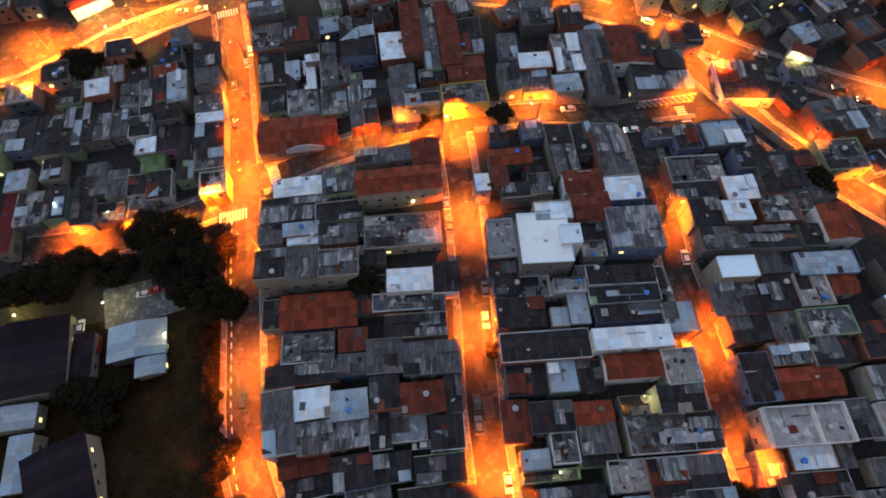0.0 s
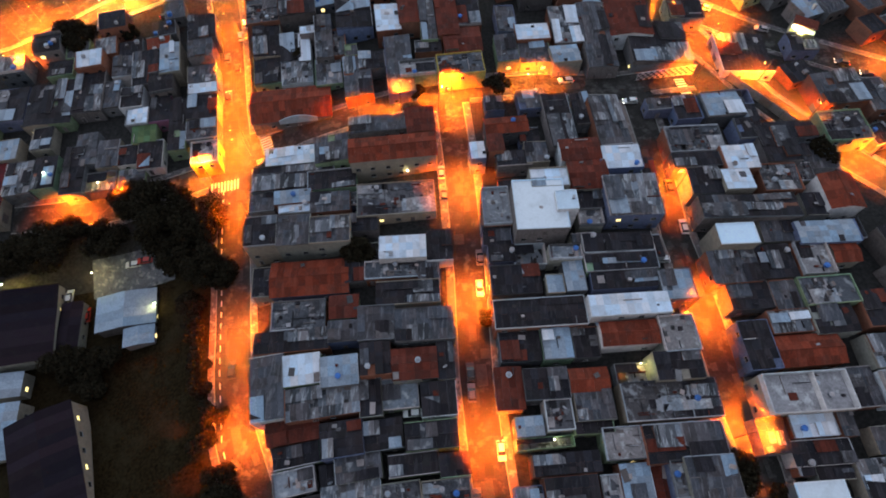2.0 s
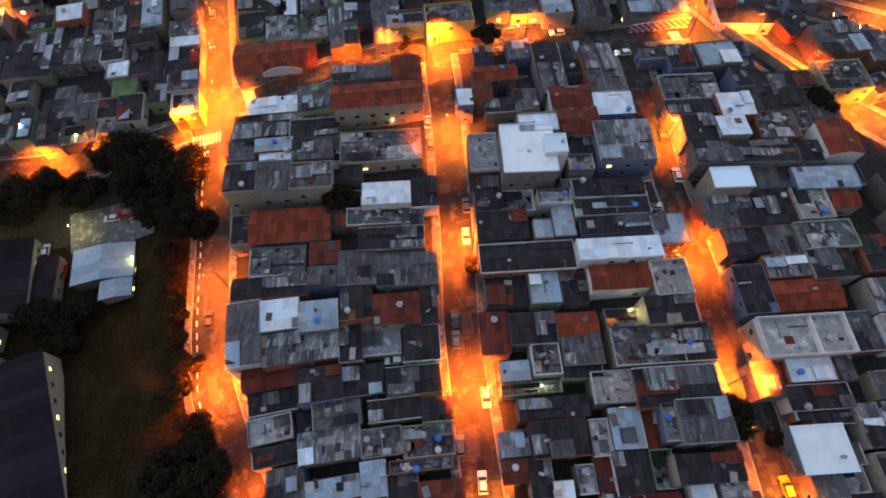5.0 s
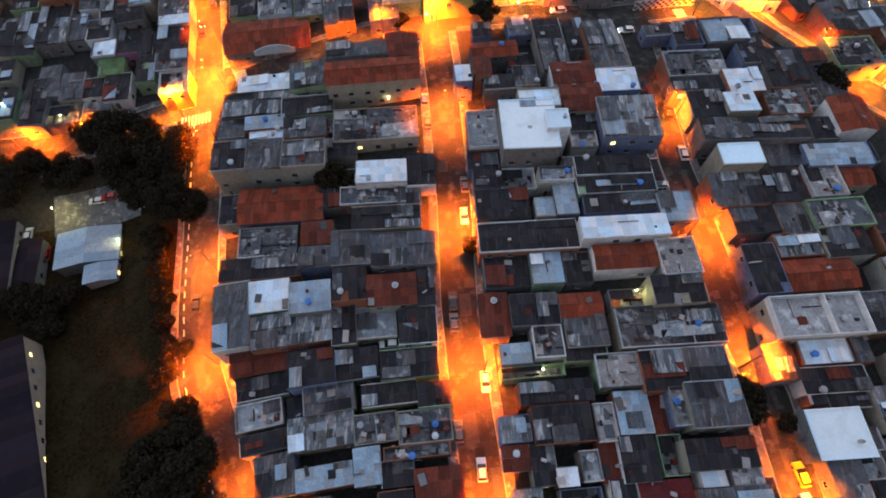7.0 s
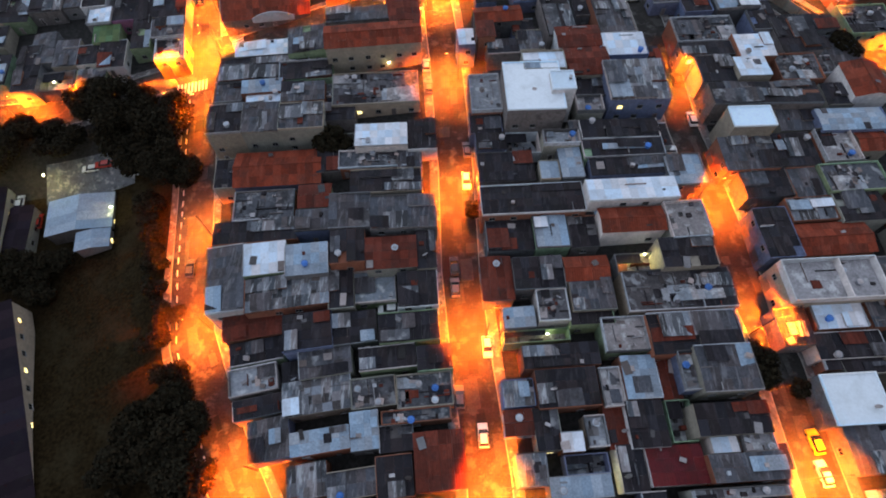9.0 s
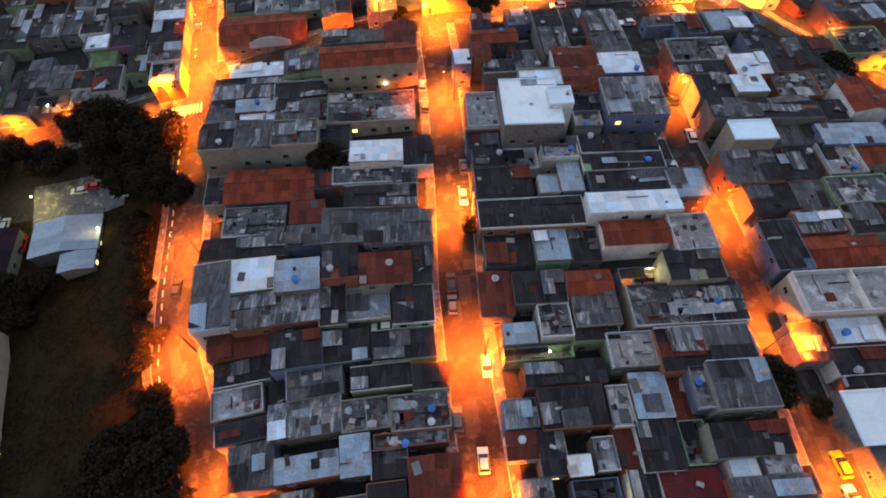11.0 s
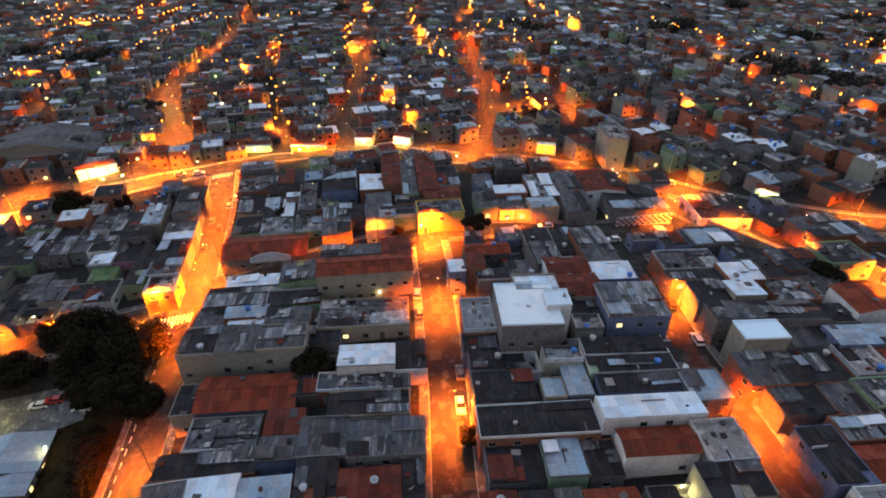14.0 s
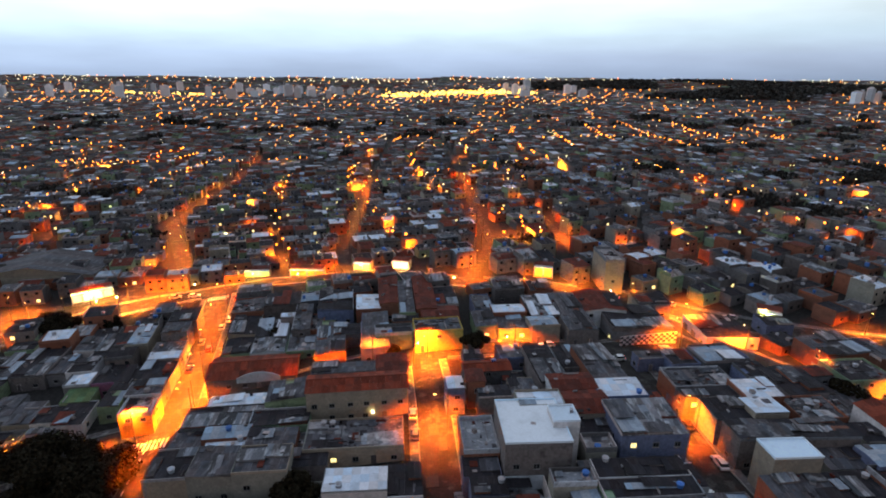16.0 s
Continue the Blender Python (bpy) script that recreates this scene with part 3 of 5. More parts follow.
            for s in (-1, 1):
                if kind == "D" or rng.random() < 0.45:
                    part("parapet", boxes((-a, s * b - 0.07 + 0.004, h - 0.1, a, s * b + 0.07 + 0.004, h + hi)), pm, root)
                if kind == "D" or rng.random() < 0.4:
                    part("parapet", boxes((s * a - 0.07, -b + 0.08, h - 0.1, s * a + 0.07, b - 0.08, h + hi - 0.02)), pm, root)
    raised_sections(root, kind, a, b, h, rise)
    if detail:
        for level in ((1.0, 4.0) if h > 5.4 else (1.0,)):
            if level + 1.2 > h:
                continue
            n = max(1, int(w // 3.6))
            for i in range(n):
                px = -a + w * (i + 0.5) / n + rng.uniform(-0.3, 0.3)
                lit = 1 if rng.random() < 0.035 else 2 if rng.random() < 0.02 else 0
                if level < 2 and rng.random() < 0.35:
                    leaf = piece("door", DOOR, root, pose(px, -b, 0.1))
                    piece("door_frame", DOOR_FRAME, leaf, Matrix())
                elif rng.random() < 0.75:
                    add_window(root, px, -b, level, 0, lit)
            n = max(1, int(d // 4))
            for s in (-1, 1):
                for i in range(n):
                    py = -b + d * (i + 0.5) / n
                    if level < 2 and d > 4 and rng.random() < 0.4 and street_side(x, y, s * (a + 1.5), py, turn):
                        piece("gate", GATE, root, pose(s * a, py, 0.1, 0, 0, 90 * s))
                    elif rng.random() < 0.6 and street_side(x, y, s * (a + 1.5), py, turn):
                        add_window(root, s * a, py, level, 90 * s, 1 if rng.random() < 0.03 else 0)
    return root


HOUSES = []


def place_house(x, y, w, d, turn, h, kind, wall="", split=False):
    HOUSES.append((x, y, max(w, d) / 2, h, kind, w, d, turn))
    return house(x, y, w, d, turn, h, kind, wall, split)


# the houses of the blocks along the three streets
place_house(-4.8, 90.8, 7.4, 8.2, 8, 5.9, "r")
place_house(-11.6, 80.6, 22.2, 7.3, 7, 8.1, "T", wall="wall_cream")
place_house(-16.2, 90.3, 15.9, 5.7, 8, 6.0, "g")
place_house(-39.8, 82.9, 13.6, 6.6, 8, 6.0, "w")
place_house(-28.1, 83.0, 9.3, 8.9, 8, 6.7, "g")
place_house(-37.6, 74.9, 21.1, 7.9, 7, 7.0, "d")
place_house(-44.9, 67.6, 6.3, 6.2, 7, 8.1, "g")
place_house(-36.7, 68.2, 9.4, 3.9, 7, 8.0, "b")
place_house(-36.0, 65.6, 8.2, 3.2, 7, 6.9, "w")
place_house(-42.9, 57.7, 8.0, 8.2, 6, 9.8, "d", wall="wall_cream")
place_house(-34.7, 57.6, 8.1, 8.5, 6, 8.8, "g", wall="wall_cream")
place_house(-25.8, 57.6, 9.7, 7.3, 5, 7.7, "g", wall="wall_cream")
place_house(-10.4, 67.7, 19.8, 9.6, 5, 3.8, "s", wall="wall_cream")
place_house(-27.3, 73.7, 12.4, 6.0, 7, 5.6, "d")
place_house(-27.1, 66.8, 10.0, 5.9, 6, 6.0, "g")
place_house(-8.1, 53.3, 11.3, 6.3, 4, 5.3, "w", wall="wall_white")
place_house(0.6, 54.5, 6.3, 8.4, 4, 3.8, "d")
place_house(-9.7, 48.4, 14.8, 4.6, 4, 3.3, "s")
place_house(-30.2, 46.6, 18.2, 8.7, 5, 4.3, "T")
place_house(-21.2, 39.0, 6.5, 5.4, 5, 4.3, "r", split=True)
place_house(-41.7, 46.1, 5.2, 7.7, 6, 5.1, "d")
place_house(-18.2, 61.0, 7.1, 5.0, 5, 4.2, "d")
place_house(-6.5, 42.1, 14.9, 5.8, 4, 4.6, "d")
place_house(-13.3, 34.6, 8.3, 8.1, 4, 5.4, "g", split=True)
place_house(-2.5, 34.2, 13.2, 7.7, 4, 5.9, "g", split=True)
place_house(-31.8, 37.3, 12.5, 7.1, 5, 4.6, "s", split=True)
place_house(-32.6, 31.1, 16.9, 5.3, 6, 5.3, "d", split=True)
place_house(-20.9, 33.0, 6.9, 5.1, 5, 5.3, "g", split=True)
place_house(-36.4, 20.5, 7.5, 14.1, 10, 7.3, "g", split=True)
place_house(-29.0, 24.1, 8.2, 6.7, 8, 7.3, "w", split=True)
place_house(-20.7, 23.8, 8.2, 6.6, 7, 6.9, "b", split=True)
place_house(-13.0, 26.3, 6.8, 7.5, 6, 6.7, "d", split=True)
place_house(-4.5, 25.4, 9.6, 6.6, 5, 6.0, "r", split=True)
place_house(0.9, 18.1, 7.6, 7.3, 5, 5.4, "d", split=True)
place_house(-13.9, 18.8, 4.8, 8.6, 7, 4.8, "d", split=True)
place_house(-7.7, 19.8, 8.2, 6.8, 6, 2.3, "c", split=True)
place_house(2.3, 26.2, 3.8, 8.3, 5, 5.4, "d", split=True)
place_house(-24.0, 17.7, 15.8, 7.0, 9, 6.0, "m", split=True)
place_house(-19.3, 10.1, 9.0, 7.3, 9, 5.9, "d", split=True)
place_house(-10.8, 11.1, 8.5, 6.3, 8, 4.2, "d", split=True)
place_house(-0.5, 10.8, 11.1, 5.7, 6, 5.1, "d", split=True)
place_house(-30.3, 12.1, 11.1, 5.0, 11, 4.6, "r", split=True)
place_house(-29.3, 7.2, 9.8, 4.5, 12, 3.5, "d", split=True)
place_house(-29.1, 1.9, 8.8, 5.1, 13, 3.1, "c", split=True)
place_house(-15.5, 4.6, 9.5, 5.2, 10, 4.9, "g", split=True)
place_house(-22.2, 2.7, 3.0, 5.3, 11, 3.1, "d", split=True)
place_house(-4.1, 5.2, 10.3, 4.2, 7, 4.9, "d", split=True)
place_house(4.3, 5.2, 6.3, 4.6, 6, 4.4, "d", split=True)
place_house(-27.3, -3.0, 9.0, 3.6, 13, 3.7, "d", split=True)
place_house(-16.5, -1.2, 12.2, 6.2, 10, 4.5, "m", split=True)
place_house(-6.4, -0.7, 8.0, 5.4, 8, 3.7, "s", split=True)
place_house(2.7, -0.4, 9.8, 5.9, 6, 3.7, "s", split=True)
place_house(-24.1, -8.7, 7.3, 7.1, 12, 5.0, "g", split=True)
place_house(-14.8, -9.1, 10.1, 4.0, 10, 6.0, "b", split=True)
place_house(-7.4, -7.3, 4.9, 6.5, 8, 5.0, "b", split=True)
place_house(-1.9, -8.5, 5.8, 4.4, 7, 3.9, "d", split=True)
place_house(1.4, -4.8, 12.0, 2.3, 6, 3.9, "s", split=True)
place_house(5.6, -12.1, 8.0, 8.8, 6, 5.1, "r", split=True)
place_house(-16.5, -15.3, 6.8, 5.5, 10, 4.9, "m", split=True)
place_house(-8.9, -15.7, 8.1, 4.4, 9, 4.6, "g", split=True)
place_house(-1.8, -14.5, 6.1, 6.6, 7, 4.2, "d", split=True)
place_house(18.0, 88.2, 11.1, 5.0, 7, 5.4, "T")
place_house(14.8, 81.2, 3.9, 5.1, 6, 6.9, "r")
place_house(10.2, 79.1, 3.9, 5.6, 6, 6.4, "w")
place_house(19.6, 77.8, 8.9, 4.8, 5, 4.9, "d")
place_house(25.4, 79.4, 5.9, 6.4, 5, 4.9, "g")
place_house(36.2, 79.4, 9.9, 6.4, 5, 6.1, "r")
place_house(37.4, 71.9, 9.6, 8.5, 4, 5.7, "r")
place_house(46.2, 77.1, 10.5, 7.0, 4, 5.8, "w")
place_house(53.1, 73.8, 3.5, 8.0, 4, 5.0, "d")
place_house(27.1, 69.0, 9.2, 5.4, 4, 8.5, "w")
# grey walls here stand for the shade on the sides of this white house
place_house(24.3, 61.3, 12.2, 13.4, 3, 9.4, "W", wall="wall_grey")
place_house(30.3, 61.6, 5.0, 5.1, 3, 10.2, "W", wall="wall_white")
place_house(14.5, 63.8, 6.8, 10.5, 4, 4.6, "c")
place_house(14.5, 56.4, 6.9, 5.3, 3, 4.4, "d")
place_house(47.2, 65.2, 13.0, 11.4, 3, 6.7, "m", wall="wall_blue")
place_house(36.7, 65.9, 8.2, 6.3, 3, 3.9, "d")
place_house(36.9, 60.0, 5.8, 4.5, 3, 4.1, "c")
place_house(22.2, 51.6, 7.6, 5.6, 3, 3.6, "k")
place_house(29.9, 50.6, 7.5, 3.6, 3, 5.2, "c")
place_house(15.5, 51.5, 6.5, 4.6, 3, 4.8, "d")
place_house(42.5, 53.4, 16.5, 5.0, 3, 4.2, "d")
place_house(42.6, 48.4, 16.8, 4.4, 4, 4.4, "d")
place_house(42.9, 44.0, 15.4, 4.2, 4, 4.3, "d")
place_house(31.7, 45.1, 4.6, 7.6, 4, 4.3, "b")
place_house(54.1, 42.5, 7.3, 7.3, 5, 5.5, "b")
place_house(18.4, 44.6, 11.6, 7.3, 4, 5.2, "d")
place_house(23.2, 36.3, 20.5, 6.7, 4, 6.0, "D", split=True)
place_house(27.1, 43.0, 4.0, 4.5, 4, 5.4, "b")
place_house(42.6, 37.6, 17.9, 5.1, 4, 6.0, "w", wall="wall_white", split=True)
place_house(42.1, 31.5, 12.2, 5.2, 4, 5.2, "T", split=True)
place_house(52.6, 31.4, 7.7, 8.0, 5, 5.0, "c", split=True)
place_house(26.6, 29.8, 6.5, 7.4, 4, 4.9, "b", wall="wall_green", split=True)
place_house(18.6, 29.6, 9.1, 7.6, 4, 4.8, "d", split=True)
place_house(33.0, 30.4, 5.5, 7.5, 4, 3.3, "d", split=True)
place_house(32.6, 21.7, 8.0, 4.7, 4, 5.0, "T", split=True)
place_house(23.7, 21.0, 9.5, 6.6, 4, 5.0, "d", split=True)
place_house(15.9, 20.2, 5.6, 8.7, 4, 4.9, "r", split=True)
place_house(51.4, 24.5, 10.3, 6.0, 4, 5.8, "d", wall="wall_cream", split=True)
place_house(42.7, 23.5, 7.7, 4.6, 4, 2.8, "k", split=True)
place_house(49.2, 17.7, 20.2, 8.0, 4, 4.5, "s", split=True)
place_house(33.2, 16.6, 8.0, 6.3, 4, 5.2, "g", split=True)
place_house(19.7, 12.4, 5.9, 4.1, 5, 5.0, "b", split=True)
place_house(25.9, 14.7, 5.7, 6.3, 4, 4.8, "s", split=True)
place_house(32.8, 12.2, 7.9, 2.4, 4, 4.6, "d", split=True)
place_house(50.1, 9.2, 16.0, 7.4, 4, 5.7, "d", split=True)
place_house(38.2, 9.1, 7.8, 6.4, 4, 4.4, "c", split=True)
place_house(26.6, 5.3, 13.7, 4.1, 5, 5.0, "d", split=True)
place_house(22.9, 9.4, 12.2, 2.4, 5, 3.6, "k", split=True)
place_house(40.0, 1.7, 6.1, 7.5, 4, 4.6, "b", split=True)
place_house(53.9, 2.7, 9.7, 7.9, 4, 6.9, "g", wall="wall_cream", split=True)
place_house(48.0, 2.5, 3.1, 6.8, 4, 5.3, "c", split=True)
place_house(45.5, 1.6, 3.1, 6.4, 4, 2.7, "r", split=True)
place_house(18.9, -1.2, 5.4, 4.6, 5, 4.7, "m", split=True)
place_house(27.3, -0.3, 10.7, 6.6, 5, 4.8, "d", split=True)
place_house(35.0, -0.0, 3.7, 6.7, 5, 3.8, "c", split=True)
place_house(18.9, -6.0, 4.8, 4.0, 5, 4.2, "r", split=True)
place_house(23.5, -7.0, 4.3, 6.9, 5, 4.2, "d", split=True)
place_house(27.4, -9.1, 3.7, 3.1, 5, 4.6, "w", split=True)
place_house(31.7, -7.2, 3.4, 5.1, 5, 3.3, "c", split=True)
place_house(40.0, -6.1, 6.4, 7.6, 4, 4.6, "d", wall="wall_white", split=True)
place_house(35.1, -6.1, 2.9, 7.4, 5, 3.3, "r", split=True)
place_house(46.3, -5.3, 4.3, 6.9, 4, 3.0, "k", split=True)
place_house(53.7, -5.3, 12.3, 5.2, 4, 5.3, "d", split=True)
place_house(52.3, -9.2, 4.4, 2.6, 4, 3.7, "w", split=True)
place_house(57.5, -8.8, 5.4, 3.0, 4, 3.6, "c", split=True)
place_house(54.8, -12.7, 12.3, 4.3, 4, 4.7, "g", split=True)
place_house(20.6, -13.4, 5.0, 5.0, 5, 4.5, "m", split=True)
place_house(28.1, -15.9, 10.0, 3.4, 5, 4.5, "b", split=True)
place_house(29.8, -12.3, 7.3, 3.2, 5, 3.3, "k", split=True)
place_house(36.9, -12.9, 4.3, 7.3, 4, 3.6, "d", split=True)
place_house(44.0, -12.4, 9.3, 6.1, 4, 3.6, "R", split=True)
place_house(52.3, -16.5, 15.0, 1.6, 4, 4.8, "c", split=True)
place_house(67.1, 84.4, 14.5, 8.3, 4, 5.5, "s")
place_house(76.5, 77.5, 8.7, 7.2, 4, 7.4, "w")
place_house(74.2, 70.5, 7.2, 6.1, 3, 7.4, "w")
place_house(65.9, 77.3, 12.3, 4.5, 4, 6.1, "d")
place_house(66.6, 70.7, 8.0, 7.8, 3, 6.2, "d")
place_house(88.6, 83.4, 9.0, 12.0, 4, 5.8, "d")
place_house(85.9, 72.3, 9.9, 8.1, 3, 5.6, "s")
place_house(75.1, 62.8, 23.6, 6.4, 2, 7.1, "d", wall="wall_grey")
place_house(68.7, 53.7, 8.8, 5.3, 3, 9.2, "W", wall="wall_cream")
place_house(68.1, 47.2, 11.2, 8.1, 5, 5.5, "g")
place_house(78.7, 49.0, 8.1, 8.6, 4, 4.6, "d")
place_house(81.4, 57.2, 7.9, 5.6, 3, 4.3, "g")
place_house(99.0, 67.6, 8.3, 9.7, 3, 6.6, "T", wall="wall_white")
place_house(92.1, 56.3, 14.4, 5.9, 3, 5.6, "b")
place_house(87.3, 49.7, 7.6, 8.4, 4, 4.5, "c")
place_house(95.3, 51.5, 6.0, 5.1, 4, 4.2, "T")
place_house(92.7, 64.9, 5.4, 6.7, 2, 4.3, "d")
place_house(70.5, 40.5, 9.6, 6.5, 5, 4.5, "d", split=True)
place_house(78.3, 40.5, 5.8, 6.9, 5, 4.9, "g")
place_house(87.8, 41.5, 12.6, 6.7, 5, 5.0, "s")
place_house(77.6, 34.3, 9.3, 5.2, 5, 4.8, "m")
place_house(87.2, 34.9, 9.6, 6.6, 5, 4.9, "d")
place_house(69.5, 29.0, 6.6, 10.8, 5, 5.7, "d", split=True)
place_house(80.1, 28.0, 13.9, 6.4, 5, 5.0, "T")
place_house(76.2, 18.8, 17.6, 8.0, 4, 6.3, "C", wall="wall_cream")
place_house(76.8, 12.9, 9.2, 5.0, 4, 4.5, "w")
place_house(68.5, 10.7, 5.5, 7.0, 4, 4.4, "d", split=True)
place_house(83.5, 13.6, 3.4, 6.2, 4, 4.6, "g")
place_house(77.5, 7.6, 12.4, 4.8, 4, 3.8, "d")
place_house(79.0, 4.0, 7.3, 3.0, 4, 3.5, "d")
place_house(74.6, 5.4, 4.7, 4.3, 4, 3.2, "d", split=True)
place_house(74.6, -2.0, 9.8, 8.4, 4, 5.0, "W", split=True)
place_house(74.4, -9.8, 5.6, 7.7, 4, 4.0, "g", split=True)
place_house(-130.9, 106.9, 10.9, 13.4, 10, 3.8, "d")
place_house(-120.7, 106.4, 7.8, 15.7, 10, 4.2, "d")
place_house(-114.4, 108.6, 6.1, 17.9, 10, 3.8, "d")
place_house(-107.4, 111.9, 8.6, 16.8, 10, 4.2, "d")
place_house(-119.9, 122.4, 7.8, 7.0, 13, 3.8, "d")
place_house(-99.8, 122.4, 6.1, 8.9, 13, 4.2, "g")
place_house(-92.3, 121.9, 8.2, 14.7, 13, 4.1, "d")
place_house(-84.4, 123.9, 6.3, 13.3, 13, 6.0, "b")
place_house(-76.3, 136.0, 8.4, 10.9, 13, 7.0, "d")
place_house(-75.0, 126.7, 7.4, 8.0, 13, 6.9, "g")
place_house(-73.0, 117.5, 8.7, 7.5, 13, 5.3, "g")
place_house(-71.1, 110.9, 8.6, 3.6, 10, 6.1, "w")
place_house(-76.8, 98.9, 5.1, 19.5, 10, 4.3, "d")
place_house(-70.3, 104.7, 8.5, 10.1, 10, 5.1, "d")
place_house(-68.7, 95.9, 8.7, 7.0, 10, 5.1, "g")
place_house(-100.3, 111.2, 4.7, 10.8, 10, 3.6, "g")
place_house(-93.3, 109.3, 6.5, 8.2, 10, 4.4, "d")
place_house(-89.7, 101.8, 6.3, 6.0, 10, 4.3, "w")
place_house(-86.7, 96.2, 7.0, 6.0, 10, 3.4, "G", wall="wall_green")
place_house(-83.8, 105.7, 5.7, 11.7, 10, 4.1, "d", wall="wall_purple")
place_house(-102.5, 91.1, 6.1, 11.5, 10, 3.4, "g")
place_house(-95.9, 89.6, 6.0, 10.0, 10, 3.2, "g")
place_house(-90.2, 89.2, 5.5, 7.1, 10, 2.9, "d")
place_house(-83.2, 89.1, 6.9, 9.9, 10, 3.2, "d")
place_house(-103.7, 83.5, 5.7, 16.5, 10, 4.0, "d")
place_house(-111.8, 82.6, 6.2, 11.4, 10, 4.2, "d")
place_house(-118.9, 81.0, 7.5, 11.1, 10, 3.6, "m")
place_house(-125.6, 90.4, 6.7, 7.4, 10, 3.8, "b")
place_house(-124.0, 76.6, 4.1, 19.9, 10, 3.8, "R")
place_house(-116.3, 94.4, 5.8, 8.4, 10, 3.6, "d")
place_house(-65.7, 87.1, 7.4, 7.8, 10, 5.5, "c", wall="wall_yellow")
place_house(-95.9, 80.6, 8.4, 6.7, 10, 3.2, "k")
place_house(-87.0, 81.3, 7.4, 6.8, 10, 3.1, "g")
place_house(-60.6, 157.2, 12.0, 7.0, 12, 5.0, "g")
place_house(-58.4, 144.2, 10.5, 12.2, 12, 4.5, "s")
place_house(-55.0, 131.1, 8.7, 13.7, 11, 4.0, "d")
place_house(-53.1, 119.2, 8.4, 11.4, 11, 3.4, "d")
place_house(-35.9, 128.7, 5.3, 18.8, 9, 5.9, "g")
place_house(-41.9, 133.1, 4.6, 3.6, 10, 5.0, "w")
place_house(-46.8, 145.3, 11.8, 11.4, 10, 5.2, "d")
place_house(-27.5, 139.4, 11.2, 17.2, 9, 5.2, "d")
place_house(-31.1, 127.0, 4.0, 11.7, 9, 3.9, "s")
place_house(-26.6, 121.9, 3.7, 4.7, 9, 4.7, "g")
place_house(-20.0, 116.5, 7.8, 6.8, 8, 4.7, "d")
place_house(-23.7, 110.6, 8.2, 15.5, 9, 4.2, "g")
place_house(-11.5, 113.7, 7.8, 22.7, 7, 4.8, "g")
place_house(-44.5, 123.0, 9.6, 21.2, 10, 3.5, "m")
place_house(-33.4, 116.1, 7.9, 10.6, 9, 2.6, "m")
place_house(-43.3, 104.3, 23.0, 12.1, 9, 3.7, "T", wall="wall_grey")
place_house(-16.0, 133.3, 7.6, 11.9, 8, 6.0, "w")
place_house(-10.1, 140.8, 6.4, 22.2, 7, 6.2, "r")
place_house(-4.1, 135.3, 4.8, 27.0, 6, 6.0, "g")
place_house(1.6, 137.0, 6.1, 27.6, 6, 6.4, "r")
place_house(8.5, 137.0, 7.1, 15.6, 6, 4.2, "d")
place_house(-3.2, 120.2, 7.9, 4.6, 6, 4.8, "d")
place_house(6.8, 121.9, 10.9, 9.7, 6, 4.9, "r")
place_house(6.2, 110.6, 13.1, 8.2, 8, 5.9, "s", wall="wall_yellow")
place_house(-6.0, 110.7, 10.4, 5.6, 8, 4.9, "c")
place_house(20.1, 131.7, 5.9, 11.2, 5, 4.1, "g")
place_house(29.8, 146.6, 10.0, 11.6, 5, 5.0, "g")
place_house(40.5, 145.3, 8.0, 9.4, 4, 4.9, "d")
place_house(27.8, 125.6, 10.2, 7.1, 5, 4.5, "w")
place_house(38.2, 129.3, 8.9, 15.9, 4, 4.4, "m")
place_house(46.9, 125.1, 8.7, 27.4, 3, 5.1, "g")
place_house(36.7, 116.0, 8.2, 7.2, 7, 5.1, "b")
place_house(19.8, 119.3, 6.3, 10.9, 5, 4.1, "g")
place_house(28.1, 118.2, 9.3, 8.6, 5, 3.4, "g")
place_house(57.4, 132.2, 12.7, 15.7, 2, 6.2, "r")
place_house(65.3, 122.7, 17.9, 17.0, 2, 4.2, "d", wall="wall_grey")
place_house(76.7, 139.2, 10.6, 9.3, 1, 5.1, "d")
place_house(91.4, 121.1, 15.3, 15.8, 0, 3.5, "d")
place_house(25.8, 99.5, 7.6, 6.9, 7, 3.4, "g")
place_house(32.5, 90.9, 7.0, 18.4, 6, 4.6, "d")
place_house(39.3, 95.7, 4.9, 11.1, 6, 3.8, "d")
place_house(45.3, 89.6, 8.3, 16.7, 6, 6.1, "g")
place_house(60.7, 97.8, 6.8, 4.0, 6, 3.9, "g")
place_house(67.8, 96.2, 7.1, 8.5, 6, 4.3, "d")
place_house(77.8, 97.3, 10.5, 8.6, 6, 4.8, "b")
place_house(82.7, 88.7, 6.6, 7.0, 5, 5.3, "d")
place_house(93.5, 88.2, 13.6, 5.9, 5, 5.6, "d")
place_house(113.2, 104.7, 12.5, 11.9, 6, 5.7, "g")
place_house(122.7, 102.1, 6.6, 11.8, 6, 6.0, "g")
place_house(110.5, 125.8, 8.3, 7.5, 0, 4.0, "d")
place_house(109.4, 90.5, 12.2, 10.0, 5, 5.5, "s")
place_house(68.8, 160.8, 6.7, 15.4, 1, 11.8, "c", wall="wall_cream")


# ---- street lamps ----
def lamp_light():
    l = bpy.data.lights.new("sodium_bulb", "SPOT")
    l.spot_size, l.spot_blend = radians(132), 1.0
    l.energy, l.color, l.shadow_soft_size = LAMP, SODIUM, 0.25
    return l


BULB, FAR_BULB, WIDE_BULB = lamp_light(), lamp_light(), lamp_light()
FAR_BULB.energy, WIDE_BULB.energy = LAMP * 0.5, LAMP * 1.6


